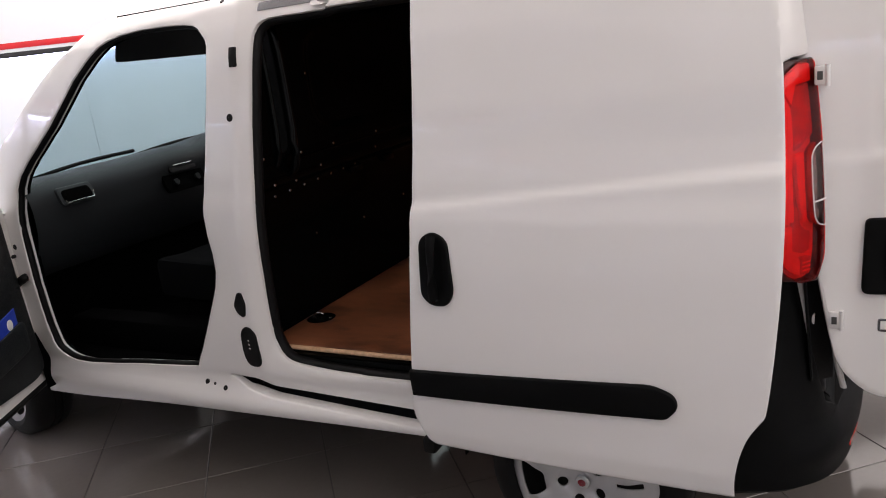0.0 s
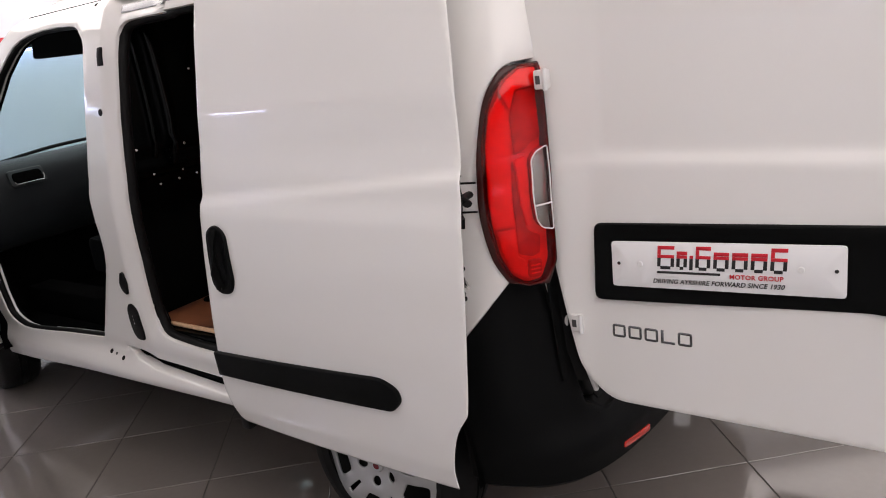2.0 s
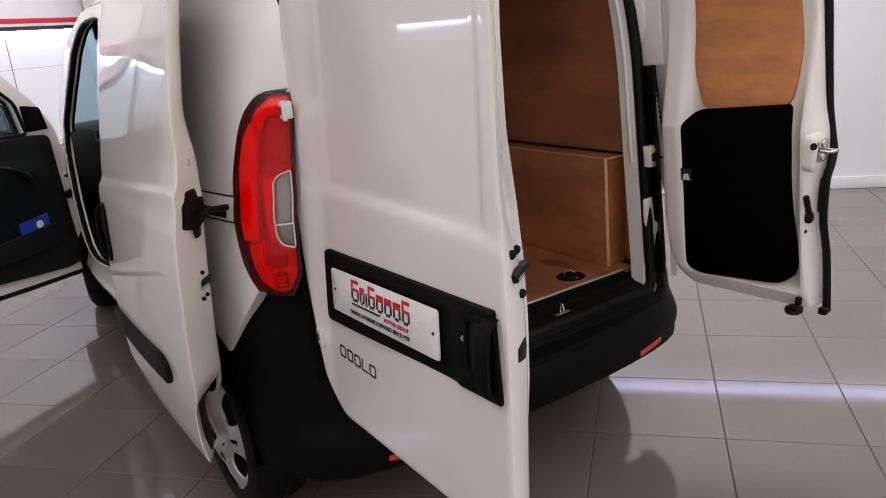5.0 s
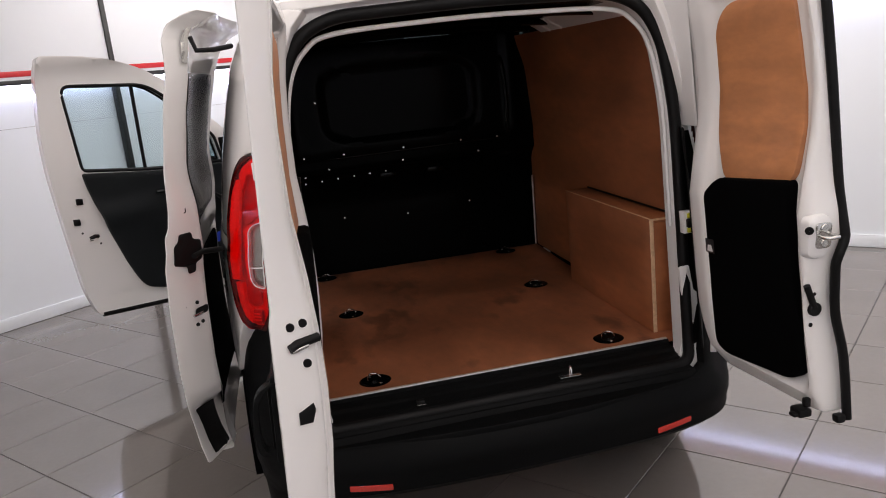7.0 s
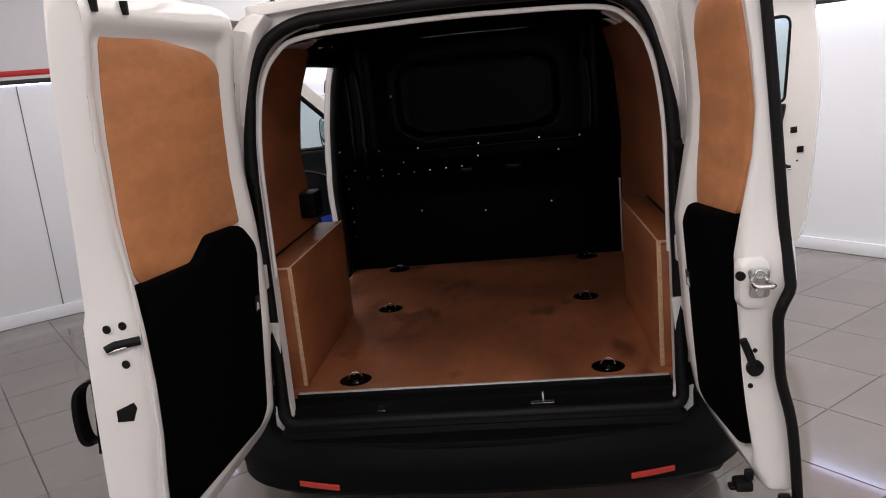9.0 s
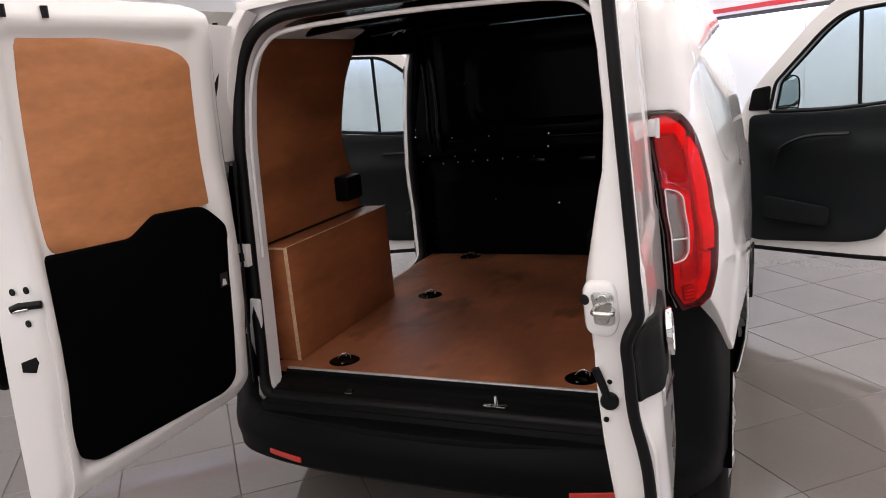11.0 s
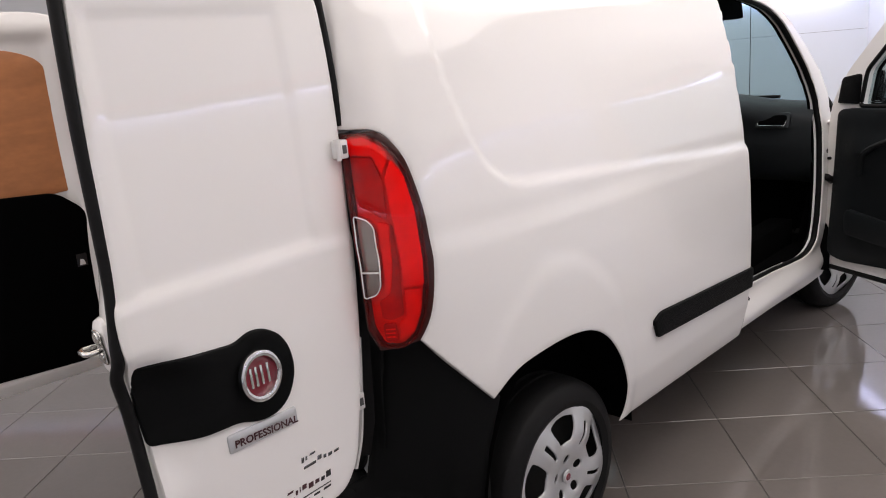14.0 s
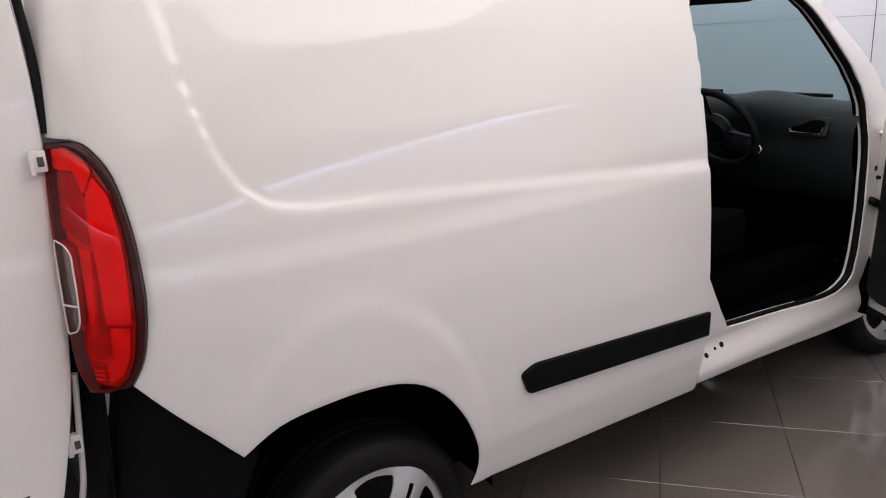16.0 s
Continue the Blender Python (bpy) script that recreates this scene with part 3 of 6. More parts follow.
panel("rear_frame", rear_outer, rear_fn, 0.075, INNER_PAINT, van, [rear_hole], edge=0.006, step=0.04)
seal("load_opening_seal", inset(rear_hole[::-1] if area_of(rear_hole) > 0 else rear_hole, 0.012), rear_fn, -0.008, 0.020, van, "black rubber seal")
for s in (1, -1):
    panel("frame_cover", [(s * .640, .60), (s * .73, .62), (s * .728, 1.34), (s * .645, 1.34)], lambda x, z, d: rear_fn(x, z, -0.006 + d), 0.005, PLASTIC, van, edge=0.001)
    # folded white lip between the seal and the lining
    lip = [rear_fn(s * x, z, 0.03) for x, z in ((.617, 1.02), (.617, 1.10), (.617, 1.42), (.588, 1.617), (.530, 1.714), (.436, 1.756), (.15, 1.768), (.0, 1.770))]
    rod("inner_lip", curve_through(lip, 5), 0.006, INNER_PAINT, van, flat=1.35)

# sill of the load opening
panel("load_sill", rounded([(-.66, .49, .02), (.66, .49, .02), (.64, .535, .02), (-.64, .535, .02)]), lambda x, z, d: (x, .16 + d - 0.6 * (.575 - z), z), 0.10, PLASTIC, van, edge=0.01, step=0.06)
SILL = [(.2800, .592), (.277, .578), (.262, .574), (.240, .572), (.228, .564), (.205, .5615), (.186, .561), (.178, .558), (.160, .557), (.130, .530)]
_sp = np.array(SILL)
_sa = np.r_[0, np.cumsum(np.hypot(*np.diff(_sp, axis=0).T))]


def sill_fn(x, v, d):
    """v runs from the floor's edge outwards over the folded sill."""
    return (x, float(np.interp(v, _sa, _sp[:, 0])), float(np.interp(v, _sa, _sp[:, 1])) - d)


panel("sill_cover", [(-.622, 0), (.622, 0), (.622, float(_sa[-1])), (-.622, float(_sa[-1]))], sill_fn, .006, PLASTIC, van, edge=.001, step=.008, label="black plastic sill cover")
box("floor_edge_strip", -.618, .618, .2805, .292, .587, .5965, ALU, van, "pale aluminium edging strip", 0.002)
latch = box("door_striker_plate", .166, .240, .178, .200, .5605, .565, STEEL, van, "bright steel striker plate", .001)
rod("striker_loop", [(.206, .182, .563), (.206, .182, .588), (.206, .186, .594), (.206, .193, .594), (.206, .197, .588), (.206, .197, .563)], .0042, STEEL, latch, up=(1, 0, 0))
pocket = box("sill_pocket", -.330, -.304, .190, .208, .560, .574, RUBBER, van, "", .003)
box("pocket_clip", -.331, -.303, .180, .190, .5605, .564, STEEL, pocket, bevel=.001)

# rear bumper
BUMP = [(0, .035), (.3, .042), (.5, .058), (.64, .085), (.735, .125), (.80, .185), (.84, .25), (.866, .33), (.884, .43), (.893, .50)]
_bp = np.array(curve_through(BUMP, 8))
_ba = np.r_[0, np.cumsum(np.hypot(*np.diff(_bp, axis=0).T))]
_bt = np.gradient(_bp, axis=0)
_bt /= np.linalg.norm(_bt, axis=1)[:, None]


def bumper_fn(u, z, d):
    """u runs along the bumper from its middle; the lower part tucks in, a soft ridge stands at the step."""
    a, s = abs(u), (1 if u >= 0 else -1)
    px, py = np.interp(a, _ba, _bp[:, 0]), np.interp(a, _ba, _bp[:, 1])
    tx, ty = np.interp(a, _ba, _bt[:, 0]), np.interp(a, _ba, _bt[:, 1])
    tuck = 0.12 * step01(z, .350, .255) + 0.008 * step01(z, .395, .385) + 0.030 * step01(z, .440, .505) * (1 - step01(a, .80, .95)) + 0.010 * step01(z, .50, .62) * (1 - step01(a, .86, .98)) + 0.018 * step01(z, .5, .9)
    d = d + tuck
    return (s * (px - ty * d), py + tx * d + 0.03 * step01(z, .5, .9), z)


def bu(x):
    return float(np.interp(x, _bp[:, 0], _ba))


def bu_y(y):
    return float(np.interp(y, _bp[:, 1], _ba))


half = [(0, .258), (bu(.5), .262), (bu(.74), .276), (bu_y(.33), .30), (bu_y(.40), .36), (bu_y(.405), .55), (bu_y(.455), .69), (bu_y(.26), .905), (bu_y(.215), .925), (bu(.765), .915), (bu(.735), .86),
        (bu(.705), .66), (bu(.69), .54), (bu(.62), .505), (bu(.3), .50), (0, .50)]
bumper = panel("rear_bumper", half + [(-u, v) for u, v in half[-2:0:-1]], bumper_fn, 0.03, PLASTIC, van, edge=0.012, step=0.03, label="black grained plastic bumper")
panel("bumper_step", rounded([(-.68, .07, .05), (0, .05, .3), (.68, .07, .05), (.70, .20, .02), (-.70, .20, .02)], 6),
      lambda x, y, d: (x, y + 0.05 * (x / .68) ** 2, .505 + 0.01 * step01(y, .1, .16) - d), 0.02, PLASTIC, bumper, edge=0.006, step=0.05)
for s in (1, -1):
    panel("bumper_reflector", rounded([(s * bu(.455), .354, .004), (s * bu(.59), .366, .004), (s * bu(.59), .386, .004), (s * bu(.455), .374, .004)], 3),
          lambda u, z, d: bumper_fn(u, z, d - 0.004), 0.006, REFLECTOR, bumper, edge=0.002, step=0.03, label="red reflector")

# tail lamps
def lamp_fn(side, proud):
    base = skin(side)
    def fn(s, z, d):
        bulge = 0.015 * math.sin(math.pi * min(max((z - .90) / .56, 0), 1)) ** 0.7
        return base(s, z, d - proud - bulge)
    return fn


def lamp_shape(points, r=.006):
    return rounded([(at_x(x), z, r) for x, z in points], 3)


for side in (1, -1):
    inner = [(at_x(.768), .905), (at_x(.742), .96), (at_x(.738), 1.15), (at_x(.734), 1.30), (at_x(.731), 1.432)]
    shape = inner + yz(LAMP_EDGE[2:])
    lamp = panel("tail_lamp", shape, lamp_fn(side, -0.022), 0.02, LAMP_MID, van, edge=0.004, step=0.03, loop_step=0.02, label="tall red tail lamp with a clear reversing light")
    white = lamp_shape([(.748, 1.240), (.775, 1.230), (.786, 1.212), (.787, 1.14), (.784, 1.07), (.775, 1.050), (.749, 1.040)], .008)
    lens_shape = lamp_shape([(.744, 1.424), (.790, 1.427), (.818, 1.404), (.831, 1.375), (.841, 1.33), (.846, 1.25), (.847, 1.165), (.846, 1.07), (.841, .985), (.832, .938), (.812, .915), (.776, .918), (.752, .965), (.747, 1.15)], .012)
    panel("lamp_rim", shape, lamp_fn(side, 0.002), 0.034, SMOKE, lamp, [lens_shape], edge=0.004, step=0.025, loop_step=0.02, label="smoked dark rim")
    lens = panel("red_lens", inset(dense(lens_shape, .02) if area_of(lens_shape) > 0 else dense(lens_shape, .02)[::-1], -0.004), lamp_fn(side, 0.006), 0.003, RED_CLEAR, lamp, [white], edge=0.001, step=0.025, loop_step=0.02, label="glossy clear red lens")
    panel("reversing_lens", white, lamp_fn(side, 0.0065), 0.003, WHITE_CLEAR, lamp, edge=0.001, step=0.025, label="clear reversing lens")
    panel("reversing_reflector", white, lamp_fn(side, -0.006), 0.010, CLEAR_LENS, lamp, edge=0.003, step=0.025)
    rod("lens_split", [lamp_fn(side, 0.0085)(at_x(x), 1.105, 0) for x in (.748, .765, .783)], 0.0022, LABEL, lamp, segs=6)
    rod("lens_surround", [lamp_fn(side, 0.0075)(u, v, 0) for u, v in dense(white, 0.02)], 0.0018, LABEL, lamp, closed=True, segs=6)
    # bright and deep chambers told apart by painted lit and shaded tones
    for name, points, mat, lift in (
            ("lamp_band", [(.827, 1.366), (.839, 1.325), (.8435, 1.25), (.8445, 1.165), (.843, 1.06), (.819, 1.064), (.819, 1.175), (.815, 1.26), (.815, 1.325)], LAMP_LIT, .001),
            ("top_reflector", [(.748, 1.420), (.789, 1.422), (.815, 1.400), (.826, 1.378), (.812, 1.330), (.800, 1.376), (.752, 1.380)], LAMP_LIT, -.004),
            ("lamp_chamber", [(.750, 1.376), (.798, 1.372), (.812, 1.315), (.809, 1.225), (.790, 1.236), (.775, 1.250), (.750, 1.258)], LAMP_SHADED, -.012),
            ("inner_reflector", [(.790, 1.222), (.811, 1.215), (.806, 1.11), (.799, 1.055), (.789, 1.055), (.791, 1.14)], LAMP_LIT, -.008),
            ("lamp_field", [(.813, 1.215), (.8175, 1.20), (.817, 1.06), (.818, .990), (.795, .978), (.775, .985), (.772, 1.03), (.787, 1.035), (.799, 1.05), (.806, 1.11)], LAMP_SHADED, -.016),
            ("low_reflector", [(.820, 1.055), (.841, 1.052), (.837, .985), (.828, .945), (.808, .925), (.808, .972), (.820, .985)], LAMP_MID, -.006),
            ("bottom_chamber", [(.776, .970), (.802, .972), (.806, .928), (.780, .926)], LAMP_SHADED, -.010)):
        panel(name, lamp_shape(points), lamp_fn(side, lift), 0.012, mat, lamp, edge=0.002, step=0.025, loop_step=0.02)
    for z in (.938, .948, .958):
        rod("lens_rib", [lamp_fn(side, -0.008)(at_x(x), z, 0) for x in (.782, .792, .801)], 0.002, LAMP_LIT, lamp, segs=6)

# wheel wells, wheels
def wheel_mesh():
    prof = [(.214, -.10), (.235, -.105), (.262, -.102), (.284, -.088), (.293, -.078), (.300, -.05), (.300, -.038), (.293, -.036), (.293, -.028), (.3005, -.026), (.3005, -.004), (.293, -.002),
            (.293, .006), (.3005, .008), (.300, .04), (.293, .078), (.284, .088), (.262, .102), (.238, .105), (.216, .095)]
    v, f = lathe(prof, 144)
    n = len(prof)
    for k in range(144):
        if k % 2 == 0:
            for j, q in ((4, .990), (5, .992), (14, .992), (15, .990)):
                v[k * n + j] *= q
    return finish("tyre", [(q.z, q.y, -q.x) for q in v], f, TYRE, smooth=30)


def hubcap():
    """A silver wheel trim: five windows, five pairs of slots, five bolt wells."""
    ring = [(.203 * math.cos(a), .203 * math.sin(a)) for a in np.linspace(0, 2 * math.pi, 72, endpoint=False)]
    holes = []
    for k in range(5):
        a = 2 * math.pi * k / 5 + math.pi / 2
        turn = lambda p, a=a: (p[0] * math.cos(a) - p[1] * math.sin(a), p[0] * math.sin(a) + p[1] * math.cos(a))
        holes.append([turn(p) for p in rounded([(.106, .026, .008), (.145, .048, .006), (.168, .055, .008), (.177, .02, .01), (.177, -.02, .01), (.168, -.055, .008), (.145, -.048, .006), (.106, -.026, .008)], 3)])
        holes.append([turn(p) for p in [(.055 + .014 * math.cos(t), .014 * math.sin(t)) for t in np.linspace(0, 2 * math.pi, 12, endpoint=False)]])
        b = a + math.pi / 5
        turn2 = lambda p, a=b: (p[0] * math.cos(a) - p[1] * math.sin(a), p[0] * math.sin(a) + p[1] * math.cos(a))
        holes.append([turn2(p) for p in rounded([(.095, -.006, .003), (.165, -.010, .004), (.165, .006, .004), (.095, .004, .003)], 2)])
    def fn(u, v, d):
        r = math.hypot(u, v)
        a = math.atan2(v, u)
        h = 0.022 * step01(r, .205, .12) - 0.014 * step01(r, .08, .03) + 0.008 * math.cos(5 * (a - math.pi / 2)) * step01(r, .08, .13) * -1
        return (h - d + .090, u * 1.085, v * 1.085)
    cap = panel("hubcap", ring, fn, 0.006, SILVER, None, holes, edge=0.003, step=0.02, loop_step=0.012, label="silver plastic wheel trim")
    return cap


tyre = wheel_mesh()
tyre.name = "wheel"
cap = hubcap()
cap.parent = tyre
v, f = lathe([(.0005, .0), (.20, .0), (.21, .03), (.220, .085), (.217, .09)], 40)
finish("steel_rim", [(q.z, q.x, q.y) for q in v], f, ROTOR, tyre, "dark steel rim")
disc("wheel_centre_cap", (.103, 0, 0), (1, 0, 0), .022, .006, SILVER, tyre, segs=20)
disc("wheel_badge", (.1085, 0, 0), (1, 0, 0), .012, .002, BADGE_RED, tyre, segs=16)
tagged(tyre, label="black tyre with a silver wheel trim")
tyre.parent = van
WHEELS = [(.765, .760, 1), (-.765, .760, -1), (.715, 3.56, 1), (-.715, 3.56, -1)]
for k, (x, y, s) in enumerate(WHEELS):
    m = pose(x, y, .3005, 0, 0, (0 if s > 0 else 180) - (12 if y > 2 else 0)) @ pose(0, 0, 0, 25 * k, 0, 0)
    if k == 0:
        tyre.matrix_basis = m
    else:
        copy_thing(tyre, m)
for s in (1, -1):
    for yc, w in ((.745, .37), (3.5, .37)):
        arc = [(yc + w * math.cos(a) * 1.02, .36 + (w + .065) * math.sin(a)) for a in np.linspace(-.05, math.pi + .05, 24)]
        vs = [(s * x, y, z) for x in (.722, .886) for y, z in arc] + [(s * .722, yc, .36)]
        fs = [(i, i + 1, 25 + i, 24 + i) for i in range(23)] + [(i, i + 1, 48) for i in range(23)]
        finish("wheel_well", vs, fs, FLOCK, van, "black wheel arch liner", fix=False)

# side trims
strip_r = rounded([(1.230, .612, .012), (1.206, .676, .012), (1.252, .698, .02), (2.012, .655, .004), (2.012, .570, .004)], 4)
panel("side_strip", yz(strip_r), lambda s, z, d: skin_r(s, z, d - 0.014), 0.012, PLASTIC, van, edge=0.005, step=0.04, label="black protective side strip")
# track of the sliding door along the left side
panel("door_track", yz([(.27, 1.105), (.975, 1.105), (.975, 1.17), (.27, 1.17)]), lambda s, z, d: skin_l(s, z, d - 0.0025), 0.0022, INNER_PAINT, van, edge=0.001, step=0.08)
panel("track_slot", yz([(.33, 1.112), (.975, 1.112), (.975, 1.135), (.33, 1.135)]), lambda s, z, d: skin_l(s, z, d - 0.0045), 0.0018, RUBBER, van, edge=0.0005, step=0.08)
for z in (1.103, 1.172):
    rod("track_line", [skin_l(at_y(y), z, -.001) for y in np.linspace(.285, .975, 18)], .0028, RUBBER, van, segs=6)
panel("lower_track", yz([(1.15, .38), (2.12, .41), (2.12, .485), (1.15, .44)]), lambda s, z, d: skin_l(s, z, d + 0.05), 0.004, BLACK_PAINT, van, edge=0.001, step=0.08)
panel("upper_track", yz(rounded([(1.79, 1.772, .005), (1.20, 1.772, .005), (1.20, 1.742, .005), (1.79, 1.742, .005)])), lambda s, z, d: skin_l(s, z, d - 0.003), 0.004, DARK_CHROME, van, edge=0.001, step=0.06, label="grey upper door track")

# holes and fittings on the door pillars
def on_skin(fn, y, z, d=0.0):
    a, b, c = (Vector(fn(at_y(y) + e, z + g, 0)) for e, g in ((0, 0), (.01, 0), (0, .01)))
    n = (b - a).cross(c - a).normalized()
    n = n if n.x * a.x > 0 else -n
    return a + n * d, n


def spot(name, fn, y, z, r, mat=RUBBER, depth=0.002):
    p, n = on_skin(fn, y, z, -0.001)
    return disc(name, p, n, r, depth + 0.001, mat, van, segs=18)


for fn in (skin_l, skin_r):
    spot("sill_hole", fn, 2.22, .44, .011)
    spot("sill_hole", fn, 2.18, .437, .006)
    spot("sill_hole", fn, 2.125, .428, .010)
    spot("pillar_hole", fn, 3.155, .96, .012)
spot("rubber_bung", skin_l, 1.888, 1.415, .013)
spot("rubber_bung", skin_l, 1.93, 1.79, .008)
panel("pillar_socket", yz(rounded([(1.845, 1.572, .004), (1.872, 1.572, .004), (1.872, 1.635, .004), (1.845, 1.635, .004)], 2)), lambda s, z, d: skin_l(s, z, d - 0.004), 0.005, RUBBER, van, edge=0.001)
panel("pillar_buffer", yz(rounded([(1.958, .72, .012), (1.985, .735, .01), (1.997, .765, .01), (1.985, .79, .01), (1.972, .815, .01), (1.955, .815, .01), (1.945, .77, .01)], 3)), lambda s, z, d: skin_l(s, z, d - 0.008), 0.010, RUBBER, van, edge=0.003, label="black rubber buffer")
contact = panel("pillar_contact", yz(rounded([(1.935, .53, .02), (1.985, .53, .02), (2.0, .57, .02), (1.995, .66, .02), (1.975, .685, .015), (1.95, .685, .015), (1.925, .66, .02), (1.925, .56, .02)], 3)), lambda s, z, d: skin_l(s, z, d - 0.006), 0.008, RUBBER, van, edge=0.003, label="black contact plate with three pins")
for z in (.605, .62, .635):
    p, n = on_skin(skin_l, 1.96, z, 0.006)
    disc("contact_pin", p, n, .004, .004, STEEL, contact, segs=10)

# ---- front of the van ----
for side in (1, -1):
    fender = yz([(3.255, .95), (3.255, 1.10), (3.5, 1.07), (3.9, 1.0), (4.2, .90), (4.33, .82), (4.33, .30), (3.93, .30), (3.89, .45), (3.80, .59), (3.66, .68), (3.5, .705), (3.36, .68), (3.262, .60)])
    panel("front_wing", fender, skin(side), 0.03, PAINT, van, edge=0.005, step=0.06)
    panel("headlamp", yz(rounded([(3.86, .86, .03), (4.26, .74, .03), (4.28, .84, .04), (3.95, 1.0, .04)])), lambda s, z, d, b=skin(side): b(s, z, d - 0.006), 0.02, CLEAR_LENS, van, edge=0.005, step=0.05)


def bonnet_fn(x, y, d):
    t = (y - 3.42) / 1.0
    return (x, y, 1.165 - 0.22 * t ** 1.6 - 0.05 * (x / .75) ** 2 - d)


panel("bonnet", rounded([(-.76, 3.42, .05), (0, 3.50, .4), (.76, 3.42, .05), (.74, 4.1, .1), (.55, 4.33, .1), (0, 4.40, .3), (-.55, 4.33, .1), (-.74, 4.1, .1)]), bonnet_fn, 0.03, PAINT, van, edge=0.006, step=0.08)
panel("front_bumper", rounded([(-.72, .26, .03), (.72, .26, .03), (.70, .90, .05), (-.70, .90, .05)]), lambda x, z, d: (x, 4.43 - 0.28 * abs(x / .72) ** 2.4 - d - 0.05 * step01(z, .6, .9), z), 0.04, PLASTIC, van, edge=0.01, step=0.08)
def screen_fn(x, v, d):
    return (x * (.72 + .10 * (1 - v)), 2.50 + .98 * (1 - v) - 0.10 * (x * x) * (1 - v) - d * .6, 1.815 - .665 * (1 - v) + 0.05 * math.sin(math.pi * v) * 0.6 - .02 * x * x + d * .7)


glass = panel("windscreen", rounded([(-.97, .02, .05), (.97, .02, .05), (.93, .98, .08), (-.93, .98, .08)]), screen_fn, -0.006, SCREEN, van, edge=0.002, step=0.06, label="clear tinted windscreen")
glass.visible_shadow = False
rod("windscreen_seal", [screen_fn(u, v, -.003) for u, v in dense(rounded([(-.98, .01, .05), (.98, .01, .05), (.94, .985, .08), (-.94, .985, .08)]), .06)], .012, RUBBER, van, closed=True)

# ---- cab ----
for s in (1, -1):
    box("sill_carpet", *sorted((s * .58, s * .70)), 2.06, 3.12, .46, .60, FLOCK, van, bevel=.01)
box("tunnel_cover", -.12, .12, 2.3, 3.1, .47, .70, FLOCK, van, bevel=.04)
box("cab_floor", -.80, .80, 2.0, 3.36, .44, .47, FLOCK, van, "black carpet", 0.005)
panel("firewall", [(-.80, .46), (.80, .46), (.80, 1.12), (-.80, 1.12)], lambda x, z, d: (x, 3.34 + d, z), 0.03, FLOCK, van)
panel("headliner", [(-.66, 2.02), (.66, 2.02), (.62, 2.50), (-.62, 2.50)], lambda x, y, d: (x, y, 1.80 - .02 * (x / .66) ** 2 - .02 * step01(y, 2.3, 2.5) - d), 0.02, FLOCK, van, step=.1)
for x in (-.35, .35):
    panel("sun_visor", rounded([(x - .33, 0, .03), (x + .33, 0, .03), (x + .32, 1, .05), (x - .32, 1, .05)]), lambda u, v, d: (u, 2.46 + .06 * v, 1.775 - .12 * v - d), 0.018, DASH, van, edge=.006)


def dash_profile(x):
    """Cross-section of the dashboard (y, z), swelling over the dials and the middle."""
    k = math.exp(-((x - .37) / .20) ** 2) * .05 + math.exp(-(x / .16) ** 2) * .02
    return [(3.33, .74), (3.16, .76), (3.06, .84), (3.00, .95), (2.985, 1.04), (2.99 - k, 1.11 + k * .4), (3.02 - k, 1.155 + k * .8), (3.08, 1.178 + k), (3.2, 1.175 + k * .6), (3.42, 1.155)]


xs = np.linspace(-.80, .80, 41)
rows = [[(x, y + .10 * max(0, abs(x) - .62), z - .10 * max(0, abs(x) - .66)) for y, z in curve_through(dash_profile(x), 4)] for x in xs]
k = len(rows[0])
vs = [p for r in rows for p in r]
fs = [(i * k + j, i * k + j + 1, (i + 1) * k + j + 1, (i + 1) * k + j) for i in range(len(xs) - 1) for j in range(k - 1)]
dash = finish("dashboard", vs, fs, DASH_TOP, van, "dark grey moulded dashboard", smooth=60, fix=False)
dash.location = (0, .04, .03)


def dash_panel(name, x, z, w, h, mat, label="", proud=.008, y=2.985):
    return panel(name, rounded([(x - w / 2, z - h / 2, .015), (x + w / 2, z - h / 2, .015), (x + w / 2, z + h / 2, .02), (x - w / 2, z + h / 2, .02)], 4), lambda u, v, d: (u, y - proud + .45 * (v - z) + d, v), 0.02, mat, dash, edge=.005, label=label)


for x in (-.60, .62):
    vent = dash_panel("air_vent", x, 1.10, .17, .075, DASH_TOP, "grey air vent")
    dash_panel("vent_mouth", x, 1.10, .14, .052, FLOCK, proud=.0125)
    rod("vent_trim", [(x - .07, 2.960, 1.086), (x - .066, 2.956, 1.074), (x + .066, 2.956, 1.074), (x + .072, 2.965, 1.10)], .003, STEEL, dash)
radio = dash_panel("centre_console", 0, 1.07, .26, .16, FLOCK, y=2.985)
dash_panel("radio", 0, 1.11, .17, .06, RUBBER, "black car radio with a bright slot", proud=.012, y=2.985)
rod("radio_slot", [(-.06, 2.968, 1.115), (.06, 2.968, 1.115)], .003, STEEL, dash)
for x in (-.07, .07):
    disc("dash_knob", (x, 2.955, 1.035), (0, -1, .4), .016, .012, DASH, dash, segs=16)
for x0, x1 in ((-.55, -.02), (.02, .55)):
    wiper = rod("wiper", curve_through([(x0, 3.40, 1.185), ((x0 + x1) / 2, 3.36, 1.215), (x1, 3.30, 1.225)], 6), .009, RUBBER, van, "black wiper")
